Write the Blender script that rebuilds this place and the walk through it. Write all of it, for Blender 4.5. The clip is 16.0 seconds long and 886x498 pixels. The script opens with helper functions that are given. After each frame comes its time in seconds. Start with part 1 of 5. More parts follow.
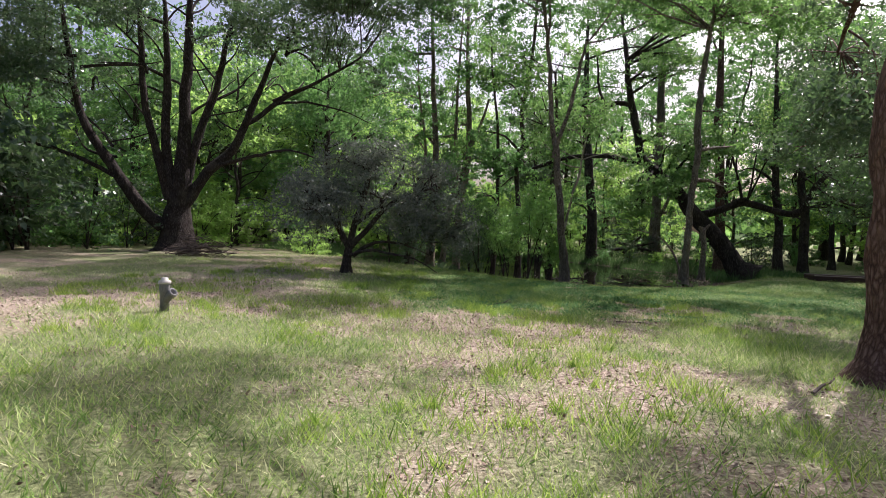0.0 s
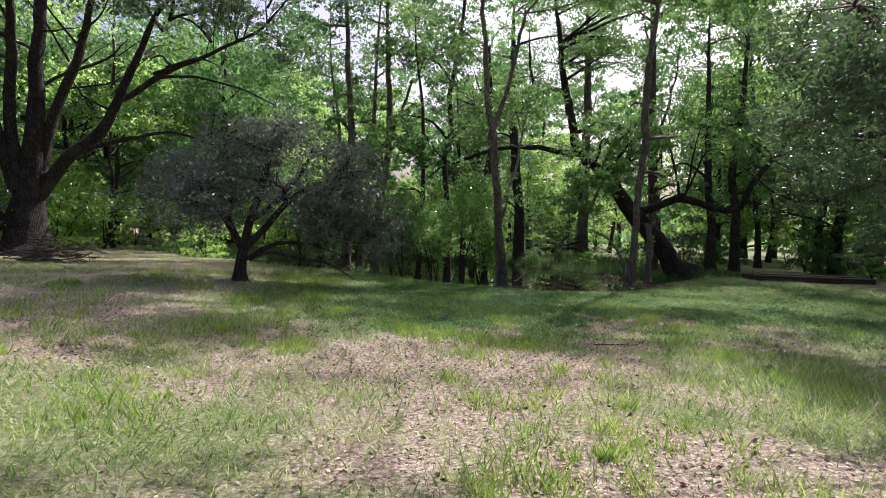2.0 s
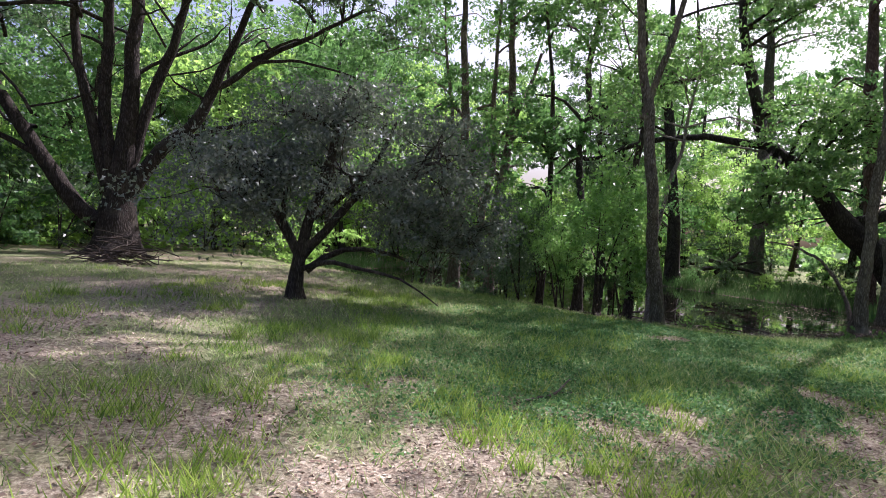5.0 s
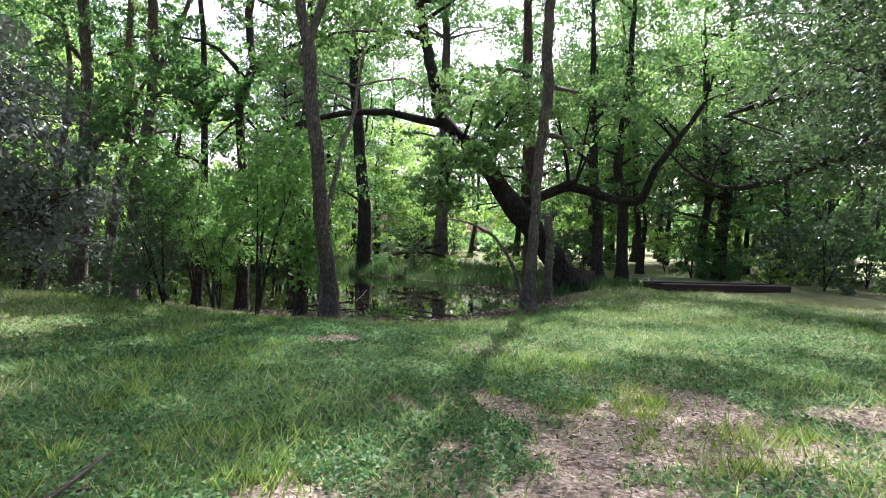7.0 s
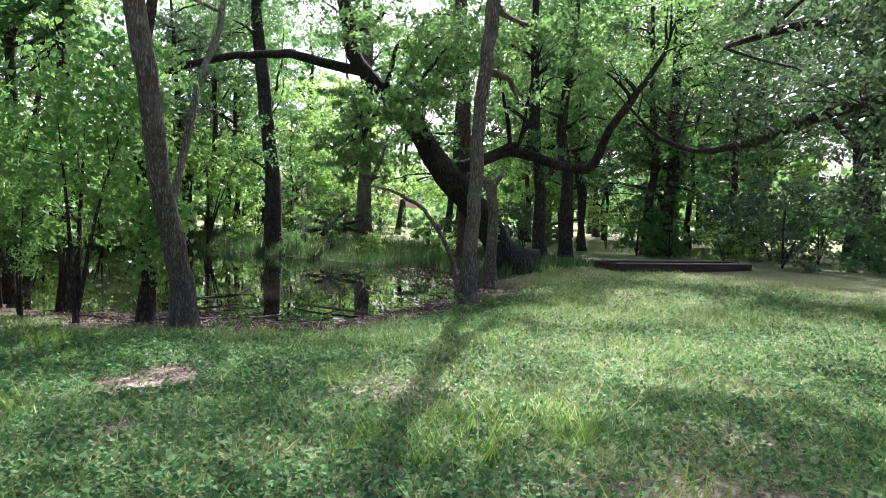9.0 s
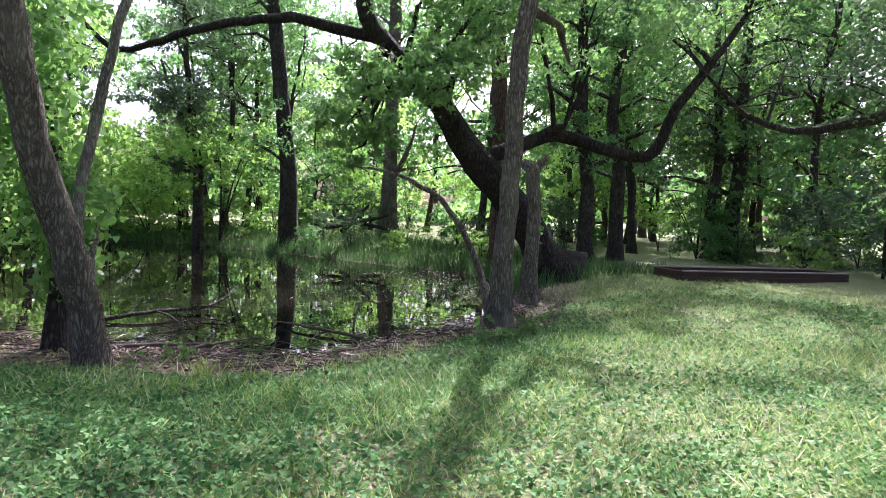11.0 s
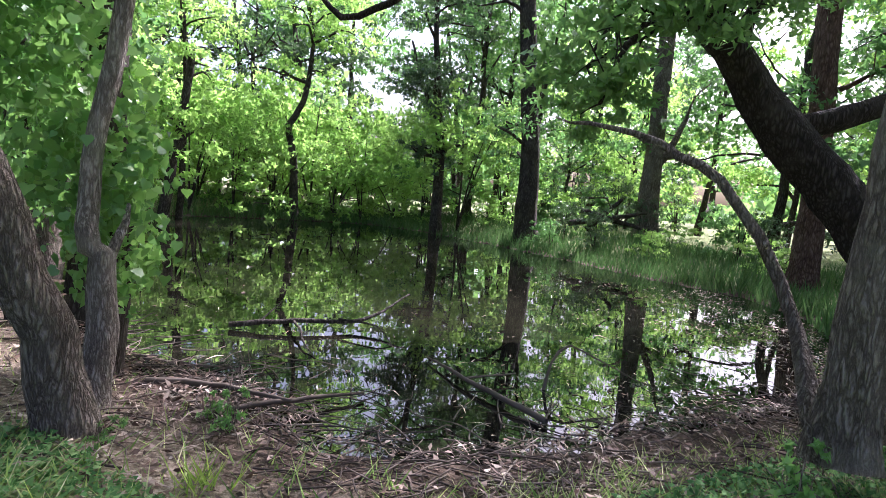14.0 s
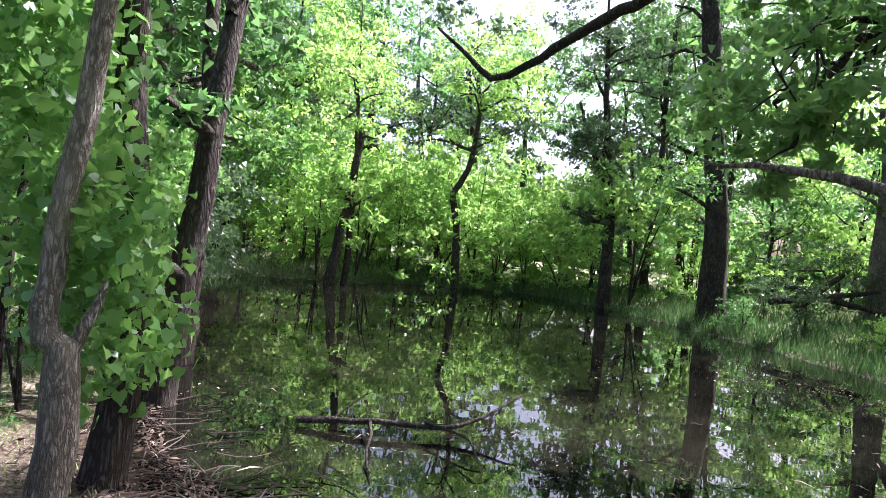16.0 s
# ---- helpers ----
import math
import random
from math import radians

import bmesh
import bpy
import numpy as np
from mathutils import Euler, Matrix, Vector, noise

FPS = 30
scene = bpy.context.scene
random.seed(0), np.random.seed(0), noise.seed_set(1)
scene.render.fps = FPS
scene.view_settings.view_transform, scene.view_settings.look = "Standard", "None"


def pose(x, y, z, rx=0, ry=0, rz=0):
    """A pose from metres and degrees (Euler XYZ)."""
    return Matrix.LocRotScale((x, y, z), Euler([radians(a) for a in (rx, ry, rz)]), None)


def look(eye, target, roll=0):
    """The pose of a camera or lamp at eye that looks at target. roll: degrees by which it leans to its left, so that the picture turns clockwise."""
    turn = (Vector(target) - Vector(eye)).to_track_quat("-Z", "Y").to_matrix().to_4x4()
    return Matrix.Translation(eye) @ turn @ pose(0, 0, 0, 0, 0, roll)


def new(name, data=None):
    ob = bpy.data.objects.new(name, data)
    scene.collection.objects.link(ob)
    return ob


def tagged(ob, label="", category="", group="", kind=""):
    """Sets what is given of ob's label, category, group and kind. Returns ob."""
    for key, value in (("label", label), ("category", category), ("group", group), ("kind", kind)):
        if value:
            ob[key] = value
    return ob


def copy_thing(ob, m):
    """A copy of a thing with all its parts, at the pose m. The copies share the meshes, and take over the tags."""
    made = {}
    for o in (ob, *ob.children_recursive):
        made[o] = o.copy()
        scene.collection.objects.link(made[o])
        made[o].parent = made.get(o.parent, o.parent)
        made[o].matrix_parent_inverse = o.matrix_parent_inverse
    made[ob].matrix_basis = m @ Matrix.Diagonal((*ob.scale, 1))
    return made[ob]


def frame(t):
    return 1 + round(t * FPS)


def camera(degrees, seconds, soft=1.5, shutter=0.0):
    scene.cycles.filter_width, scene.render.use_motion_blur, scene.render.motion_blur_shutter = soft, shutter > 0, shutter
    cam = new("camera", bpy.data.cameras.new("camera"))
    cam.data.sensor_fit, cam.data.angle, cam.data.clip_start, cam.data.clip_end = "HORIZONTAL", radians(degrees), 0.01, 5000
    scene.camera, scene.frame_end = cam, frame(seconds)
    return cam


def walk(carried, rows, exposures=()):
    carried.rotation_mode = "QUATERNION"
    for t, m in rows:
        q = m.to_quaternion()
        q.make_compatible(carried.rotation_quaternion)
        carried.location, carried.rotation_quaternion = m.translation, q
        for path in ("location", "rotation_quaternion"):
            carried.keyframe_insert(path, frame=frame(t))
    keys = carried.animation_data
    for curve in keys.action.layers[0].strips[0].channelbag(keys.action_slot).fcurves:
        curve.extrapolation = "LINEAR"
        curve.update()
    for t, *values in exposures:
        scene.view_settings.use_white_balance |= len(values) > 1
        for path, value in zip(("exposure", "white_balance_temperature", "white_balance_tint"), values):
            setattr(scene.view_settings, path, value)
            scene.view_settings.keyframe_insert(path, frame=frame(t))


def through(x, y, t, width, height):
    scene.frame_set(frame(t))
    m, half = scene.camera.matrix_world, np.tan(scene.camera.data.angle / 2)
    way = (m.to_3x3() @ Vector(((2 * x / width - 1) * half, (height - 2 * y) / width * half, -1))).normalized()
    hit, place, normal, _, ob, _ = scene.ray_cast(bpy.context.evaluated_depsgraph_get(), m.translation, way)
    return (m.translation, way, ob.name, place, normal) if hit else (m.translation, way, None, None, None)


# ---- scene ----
cam = camera(74.8, 16.0, soft=0.7)
PATH = [
    (0, (1.232, 0.13, 1.179), (1.206, 2.128, 1.094), 2.1),
    (0.5, (1.164, 0.804, 1.141), (1.207, 2.802, 1.059), 2.1),
    (1, (1.133, 1.496, 1.104), (1.331, 3.484, 1.027), 1.9),
    (1.5, (1.067, 2.206, 1.085), (1.323, 4.188, 1.01), 1.9),
    (2, (1.113, 2.944, 1.083), (1.376, 4.925, 1.008), 2.0),
    (2.5, (1.195, 3.663, 1.119), (1.443, 5.646, 1.043), 2.3),
    (3, (1.241, 4.39, 1.141), (1.326, 6.387, 1.06), 2.7),
    (3.5, (1.341, 4.972, 1.131), (1.235, 6.967, 1.042), 3.1),
    (3.7, (1.383, 5.225, 1.139), (1.13, 7.207, 1.047), 3.4),
    (5.8, (2.213, 7.846, 0.859), (2.159, 9.845, 0.826), 3.6),
    (6, (2.318, 8.048, 0.833), (2.476, 10.041, 0.811), 3.3),
    (6.5, (2.715, 8.694, 0.814), (3.207, 10.632, 0.78), 2.5),
    (7, (3.037, 9.321, 0.801), (3.795, 11.172, 0.767), 2.0),
    (7.5, (3.364, 9.939, 0.828), (4.241, 11.735, 0.762), 1.7),
    (8, (3.688, 10.547, 0.806), (4.637, 12.304, 0.712), 1.5),
    (8.5, (4.053, 11.157, 0.763), (5.043, 12.892, 0.66), 1.5),
    (9, (4.363, 11.817, 0.751), (5.338, 13.56, 0.642), 1.8),
    (9.2, (4.478, 12.083, 0.766), (5.44, 13.832, 0.654), 2.0),
    (11.3, (5.737, 14.0, 0.679), (6.555, 15.821, 0.553), 2.7),
    (11.5, (5.84, 14.216, 0.665), (6.614, 16.055, 0.535), 3.1),
    (12, (6.054, 14.684, 0.683), (6.749, 16.554, 0.544), 3.4),
    (12.5, (6.276, 15.123, 0.693), (6.826, 17.04, 0.542), 3.7),
    (13, (6.449, 15.589, 0.649), (6.809, 17.549, 0.484), 4.2),
    (13.5, (6.601, 15.968, 0.639), (6.818, 17.949, 0.464), 4.4),
    (13.8, (6.699, 16.211, 0.671), (6.79, 18.2, 0.479), 4.7),
    (14, (6.819, 16.333, 0.669), (6.834, 18.324, 0.474), 4.8),
    (14.5, (6.949, 16.752, 0.684), (6.834, 18.738, 0.476), 5.1),
    (15, (7.141, 17.081, 0.736), (6.859, 19.049, 0.523), 5.2),
    (15.5, (7.29, 17.355, 0.785), (6.818, 19.294, 0.648), 5.2),
    (16, (7.304, 17.609, 0.771), (6.688, 19.512, 0.75), 5.2),
]
EXPOSURES = [(0, 0.42, 6050, 26), (3.5, 0.45, 5850, 29), (7, 1.18, 5750, 28), (9, 1.38, 5650, 29), (12.5, 1.65, 5600, 30), (16, 1.68, 5650, 26)]
walk(cam, [(t, look(eye, target, roll)) for t, eye, target, roll in PATH], EXPOSURES)

# ---- world, sun, exposure ----
SUN_DIR = Vector((0.62, 0.78, 1.22)).normalized()      # towards the sun
world = bpy.data.worlds.new("sky")
scene.world = world
world.use_nodes = True
wn = world.node_tree
sky = wn.nodes.new("ShaderNodeTexSky")
sky.sky_type = "NISHITA"
sky.sun_disc = False
sky.sun_elevation = math.asin(SUN_DIR.z)
sky.sun_rotation = math.atan2(SUN_DIR.x, SUN_DIR.y)
sky.air_density, sky.dust_density, sky.ozone_density = 1.0, 7.0, 1.0
wn.links.new(sky.outputs[0], wn.nodes["Background"].inputs[0])
wn.nodes["Background"].inputs[1].default_value = 0.13
sun_data = bpy.data.lights.new("sun", "SUN")
sun_data.energy, sun_data.angle, sun_data.color = 5.0, radians(0.6), (1.0, 0.96, 0.9)
sun = new("sun", sun_data)
sun.matrix_world = look((0, 0, 40), Vector((0, 0, 40)) - SUN_DIR)

rng = np.random.default_rng(7)


# ---- materials ----
def material(name):
    m = bpy.data.materials.new(name)
    m.use_nodes = True
    nt = m.node_tree
    return m, nt, nt.nodes["Principled BSDF"], nt.nodes["Material Output"]


def node(nt, kind, **values):
    n = nt.nodes.new(kind)
    for key, value in values.items():
        if key in n.inputs:
            n.inputs[key].default_value = value
    return n


def ramp(nt, source, stops):
    r = nt.nodes.new("ShaderNodeValToRGB")
    while len(r.color_ramp.elements) < len(stops):
        r.color_ramp.elements.new(0.5)
    for e, (at, c) in zip(r.color_ramp.elements, stops):
        e.position, e.color = at, (*c, 1)
    nt.links.new(source, r.inputs[0])
    return r.outputs[0]


def leaf_material(name, colours, through_colour, rough=0.34, through=0.45):
    """Leaves: colour drawn leaf by leaf, with larger drifts, light passing through."""
    m, nt, bsdf, out = material(name)
    geo = node(nt, "ShaderNodeNewGeometry")
    info = node(nt, "ShaderNodeObjectInfo")
    tex = node(nt, "ShaderNodeTexCoord")
    drift = node(nt, "ShaderNodeTexNoise", Scale=0.9, Detail=3.0)
    nt.links.new(tex.outputs["Object"], drift.inputs["Vector"])
    a = nt.nodes.new("ShaderNodeMath"); a.operation = "MULTIPLY_ADD"
    a.inputs[1].default_value = 0.8
    nt.links.new(geo.outputs["Random Per Island"], a.inputs[0])
    b = nt.nodes.new("ShaderNodeMath"); b.operation = "MULTIPLY_ADD"
    b.inputs[1].default_value, b.inputs[2].default_value = 0.5, -0.22
    nt.links.new(drift.outputs[0], b.inputs[0])
    nt.links.new(b.outputs[0], a.inputs[2])
    c = nt.nodes.new("ShaderNodeMath"); c.operation = "MULTIPLY_ADD"
    c.inputs[1].default_value = 0.25
    nt.links.new(info.outputs["Random"], c.inputs[0])
    nt.links.new(a.outputs[0], c.inputs[2])
    n = len(colours)
    col = ramp(nt, c.outputs[0], [(i / (n - 1), k) for i, k in enumerate(colours)])
    nt.links.new(col, bsdf.inputs["Base Color"])
    bsdf.inputs["Roughness"].default_value = rough
    bsdf.inputs["Specular IOR Level"].default_value = 0.6
    t = node(nt, "ShaderNodeBsdfTranslucent")
    mixc = nt.nodes.new("ShaderNodeMix"); mixc.data_type = "RGBA"; mixc.blend_type = "MIX"
    mixc.inputs[0].default_value = 0.6
    nt.links.new(col, mixc.inputs[6])
    mixc.inputs[7].default_value = (*through_colour, 1)
    nt.links.new(mixc.outputs[2], t.inputs[0])
    mix = node(nt, "ShaderNodeMixShader")
    mix.inputs[0].default_value = through
    nt.links.new(bsdf.outputs[0], mix.inputs[1])
    nt.links.new(t.outputs[0], mix.inputs[2])
    nt.links.new(mix.outputs[0], out.inputs[0])
    return m


def bark_material(name, dark, mid, light, scale=9.0, stretch=0.22, relief=0.7):
    """Bark: long upright plates with furrows, lichen blotches."""
    m, nt, bsdf, out = material(name)
    tex = node(nt, "ShaderNodeTexCoord")
    mp = node(nt, "ShaderNodeMapping")
    mp.inputs["Scale"].default_value = (1, 1, stretch)
    nt.links.new(tex.outputs["Object"], mp.inputs["Vector"])
    v = node(nt, "ShaderNodeTexVoronoi", Scale=scale * 3.2)
    v.feature = "DISTANCE_TO_EDGE"
    warp = node(nt, "ShaderNodeTexNoise", Scale=scale, Detail=5.0, Roughness=0.65)
    nt.links.new(mp.outputs[0], warp.inputs["Vector"])
    add = nt.nodes.new("ShaderNodeVectorMath"); add.operation = "MULTIPLY_ADD"
    add.inputs[1].default_value = (0.12, 0.12, 0.12)
    nt.links.new(warp.outputs["Color"], add.inputs[0])
    nt.links.new(mp.outputs[0], add.inputs[2])
    nt.links.new(add.outputs[0], v.inputs["Vector"])
    blot = node(nt, "ShaderNodeTexNoise", Scale=2.3, Detail=6.0, Roughness=0.6)
    nt.links.new(tex.outputs["Object"], blot.inputs["Vector"])
    plates = nt.nodes.new("ShaderNodeMath"); plates.operation = "MULTIPLY_ADD"
    plates.inputs[1].default_value = 1.6
    nt.links.new(v.outputs["Distance"], plates.inputs[0])
    s = nt.nodes.new("ShaderNodeMath"); s.operation = "MULTIPLY_ADD"
    s.inputs[1].default_value, s.inputs[2].default_value = 0.7, -0.12
    nt.links.new(warp.outputs[0], s.inputs[0])
    nt.links.new(s.outputs[0], plates.inputs[2])
    c1 = ramp(nt, plates.outputs[0], [(0.1, dark), (0.45, mid), (0.85, light)])
    mixc = nt.nodes.new("ShaderNodeMix"); mixc.data_type = "RGBA"
    k = ramp(nt, blot.outputs[0], [(0.5, (0, 0, 0)), (0.72, (0.55, 0.55, 0.55))])
    nt.links.new(k, mixc.inputs[0])
    nt.links.new(c1, mixc.inputs[6])
    mixc.inputs[7].default_value = (light[0] * 1.15, light[1] * 1.2, light[2] * 1.1, 1)
    nt.links.new(mixc.outputs[2], bsdf.inputs["Base Color"])
    bsdf.inputs["Roughness"].default_value = 0.92
    bsdf.inputs["Specular IOR Level"].default_value = 0.2
    bump = node(nt, "ShaderNodeBump", Strength=relief, Distance=0.04)
    nt.links.new(plates.outputs[0], bump.inputs["Height"])
    nt.links.new(bump.outputs[0], bsdf.inputs["Normal"])
    return m


def island_material(name, colours, rough=0.9, through=0.0):
    """Small dry pieces (blades, litter, twigs), coloured piece by piece."""
    m, nt, bsdf, out = material(name)
    geo = node(nt, "ShaderNodeNewGeometry")
    big = node(nt, "ShaderNodeTexNoise", Scale=0.8, Detail=4.0)
    nt.links.new(geo.outputs["Position"], big.inputs["Vector"])
    a = nt.nodes.new("ShaderNodeMath"); a.operation = "MULTIPLY_ADD"
    a.inputs[1].default_value = 0.8
    b = nt.nodes.new("ShaderNodeMath"); b.operation = "MULTIPLY_ADD"
    b.inputs[1].default_value, b.inputs[2].default_value = 1.0, -0.4
    nt.links.new(big.outputs[0], b.inputs[0])
    nt.links.new(geo.outputs["Random Per Island"], a.inputs[0])
    nt.links.new(b.outputs[0], a.inputs[2])
    n = len(colours)
    col = ramp(nt, a.outputs[0], [(i / (n - 1), k) for i, k in enumerate(colours)])
    nt.links.new(col, bsdf.inputs["Base Color"])
    bsdf.inputs["Roughness"].default_value = rough
    bsdf.inputs["Specular IOR Level"].default_value = 0.25
    if through:
        t = node(nt, "ShaderNodeBsdfTranslucent")
        nt.links.new(col, t.inputs[0])
        mix = node(nt, "ShaderNodeMixShader")
        mix.inputs[0].default_value = through
        nt.links.new(bsdf.outputs[0], mix.inputs[1])
        nt.links.new(t.outputs[0], mix.inputs[2])
        nt.links.new(mix.outputs[0], out.inputs[0])
    return m


def ground_material():
    """Soil under the lawn: dry tan thatch and green by the sheet's own cover layer, mottled at three sizes."""
    m, nt, bsdf, out = material("ground_cover")
    geo = node(nt, "ShaderNodeNewGeometry")
    at = nt.nodes.new("ShaderNodeAttribute"); at.attribute_name = "cover"
    wet = nt.nodes.new("ShaderNodeAttribute"); wet.attribute_name = "wet"
    fine = node(nt, "ShaderNodeTexNoise", Scale=26.0, Detail=8.0, Roughness=0.75)
    mid = node(nt, "ShaderNodeTexNoise", Scale=2.2, Detail=6.0, Roughness=0.65)
    grit = node(nt, "ShaderNodeTexVoronoi", Scale=34.0)
    for n in (fine, mid, grit):
        nt.links.new(geo.outputs["Position"], n.inputs["Vector"])
    grass = ramp(nt, fine.outputs[0], [(0.32, (0.05, 0.06, 0.025)), (0.5, (0.17, 0.2, 0.08)), (0.66, (0.34, 0.37, 0.18))])
    dry = ramp(nt, fine.outputs[0], [(0.32, (0.08, 0.05, 0.036)), (0.5, (0.33, 0.265, 0.185)), (0.66, (0.66, 0.58, 0.44))])
    mud = ramp(nt, fine.outputs[0], [(0.3, (0.02, 0.014, 0.01)), (0.55, (0.075, 0.05, 0.036)), (0.75, (0.17, 0.12, 0.09))])
    f = nt.nodes.new("ShaderNodeMath"); f.operation = "MULTIPLY_ADD"
    f.inputs[1].default_value = 1.5
    f.inputs[2].default_value = -0.75
    nt.links.new(mid.outputs[0], f.inputs[0])
    g = nt.nodes.new("ShaderNodeMath"); g.operation = "ADD"; g.use_clamp = True
    nt.links.new(at.outputs["Fac"], g.inputs[0])
    nt.links.new(f.outputs[0], g.inputs[1])
    m1 = nt.nodes.new("ShaderNodeMix"); m1.data_type = "RGBA"
    nt.links.new(g.outputs[0], m1.inputs[0]); nt.links.new(grass, m1.inputs[6]); nt.links.new(dry, m1.inputs[7])
    m2 = nt.nodes.new("ShaderNodeMix"); m2.data_type = "RGBA"
    nt.links.new(wet.outputs["Fac"], m2.inputs[0]); nt.links.new(m1.outputs[2], m2.inputs[6]); nt.links.new(mud, m2.inputs[7])
    nt.links.new(m2.outputs[2], bsdf.inputs["Base Color"])
    bsdf.inputs["Roughness"].default_value = 0.95
    bsdf.inputs["Specular IOR Level"].default_value = 0.15
    h = nt.nodes.new("ShaderNodeMath"); h.operation = "MULTIPLY_ADD"; h.inputs[1].default_value = 0.5
    nt.links.new(grit.outputs["Distance"], h.inputs[0]); nt.links.new(fine.outputs[0], h.inputs[2])
    bump = node(nt, "ShaderNodeBump", Strength=0.8, Distance=0.03)
    nt.links.new(h.outputs[0], bump.inputs["Height"])
    nt.links.new(bump.outputs[0], bsdf.inputs["Normal"])
    return m


def water_material():
    """Still dark pond water with a film of pollen and faint ripples."""
    m, nt, bsdf, out = material("pond_water")
    geo = node(nt, "ShaderNodeNewGeometry")
    film = node(nt, "ShaderNodeTexNoise", Scale=1.6, Detail=7.0, Roughness=0.7)
    rip = node(nt, "ShaderNodeTexNoise", Scale=2.6, Detail=2.0)
    nt.links.new(geo.outputs["Position"], film.inputs["Vector"])
    nt.links.new(geo.outputs["Position"], rip.inputs["Vector"])
    col = ramp(nt, film.outputs[0], [(0.4, (0.006, 0.006, 0.004)), (0.75, (0.02, 0.018, 0.011))])
    nt.links.new(col, bsdf.inputs["Base Color"])
    r = ramp(nt, film.outputs[0], [(0.5, (0.008, 0.008, 0.008)), (0.8, (0.05, 0.05, 0.05))])
    nt.links.new(r, bsdf.inputs["Roughness"])
    bsdf.inputs["IOR"].default_value = 1.6
    bump = node(nt, "ShaderNodeBump", Strength=0.05, Distance=0.02)
    nt.links.new(rip.outputs[0], bump.inputs["Height"])
    nt.links.new(bump.outputs[0], bsdf.inputs["Normal"])
    return m


LEAF_MID = leaf_material("leaf_mid_green", [(0.022, 0.06, 0.02), (0.045, 0.115, 0.035), (0.08, 0.175, 0.055), (0.14, 0.23, 0.075)], (0.23, 0.48, 0.12), through=0.52)
LEAF_BRIGHT = leaf_material("leaf_bright_green", [(0.04, 0.10, 0.028), (0.08, 0.18, 0.05), (0.14, 0.27, 0.075), (0.22, 0.33, 0.1)], (0.3, 0.54, 0.13), through=0.55)
# sunlit copy of the greens: sunlight put into the colour for far trees
LEAF_SUN = leaf_material("leaf_sunlit_green", [(0.06, 0.13, 0.03), (0.13, 0.26, 0.055), (0.22, 0.38, 0.085), (0.34, 0.5, 0.13)], (0.52, 0.8, 0.19), through=0.68)
LEAF_DARK = leaf_material("leaf_dark_oak", [(0.02, 0.042, 0.022), (0.04, 0.078, 0.038), (0.07, 0.115, 0.058), (0.12, 0.16, 0.09)], (0.17, 0.31, 0.09), rough=0.3, through=0.36)
LEAF_GREY = leaf_material("leaf_grey_green", [(0.05, 0.065, 0.05), (0.1, 0.12, 0.092), (0.16, 0.18, 0.145), (0.25, 0.26, 0.22)], (0.2, 0.26, 0.14), rough=0.42, through=0.34)
# vine green, its colour raised to look sunlit on the near shore
LEAF_VINE = leaf_material("leaf_vine", [(0.05, 0.14, 0.035), (0.1, 0.24, 0.06), (0.18, 0.36, 0.09), (0.28, 0.46, 0.14)], (0.36, 0.64, 0.13), rough=0.32, through=0.42)
BARK_DARK = bark_material("bark_dark", (0.02, 0.015, 0.012), (0.05, 0.039, 0.031), (0.12, 0.1, 0.083))
BARK_OAK = bark_material("bark_oak", (0.012, 0.009, 0.007), (0.034, 0.026, 0.021), (0.08, 0.066, 0.055), scale=7)
BARK_GREY = bark_material("bark_grey", (0.05, 0.038, 0.028), (0.18, 0.145, 0.115), (0.36, 0.305, 0.25), scale=11, relief=1.0)
BARK_PALE = bark_material("bark_pale", (0.07, 0.055, 0.042), (0.22, 0.185, 0.15), (0.42, 0.375, 0.32), scale=13)
BARK_RED = bark_material("bark_red_brown", (0.03, 0.017, 0.012), (0.11, 0.062, 0.045), (0.2, 0.13, 0.1), scale=7, stretch=0.3)
GRASS = island_material("grass_blades", [(0.09, 0.18, 0.035), (0.22, 0.37, 0.08), (0.42, 0.53, 0.16), (0.76, 0.72, 0.46)], 0.5, 0.46)
TUFT = island_material("tuft_blades", [(0.1, 0.2, 0.03), (0.3, 0.46, 0.07), (0.55, 0.66, 0.15)], 0.45, 0.48)
BANK = island_material("bank_grass_blades", [(0.05, 0.12, 0.03), (0.09, 0.18, 0.05), (0.15, 0.24, 0.08)], 0.6, 0.35)
CLOVER = island_material("clover_leaves", [(0.045, 0.13, 0.038), (0.085, 0.21, 0.06), (0.17, 0.33, 0.1), (0.26, 0.42, 0.15)], 0.6, 0.38)
LITTER = island_material("leaf_litter", [(0.07, 0.04, 0.028), (0.2, 0.13, 0.09), (0.38, 0.29, 0.205), (0.68, 0.59, 0.45)], 0.75)
# shore litter: shade under the trees put into a darker, damp brown
SHADED_DAMP_LITTER = island_material("shaded_damp_litter", [(0.03, 0.018, 0.013), (0.1, 0.062, 0.043), (0.22, 0.155, 0.115), (0.5, 0.42, 0.34)], 0.6)
STICK = island_material("dead_wood", [(0.03, 0.022, 0.017), (0.075, 0.057, 0.044), (0.19, 0.155, 0.125)], 0.9)
GROUND = ground_material()
WATER = water_material()


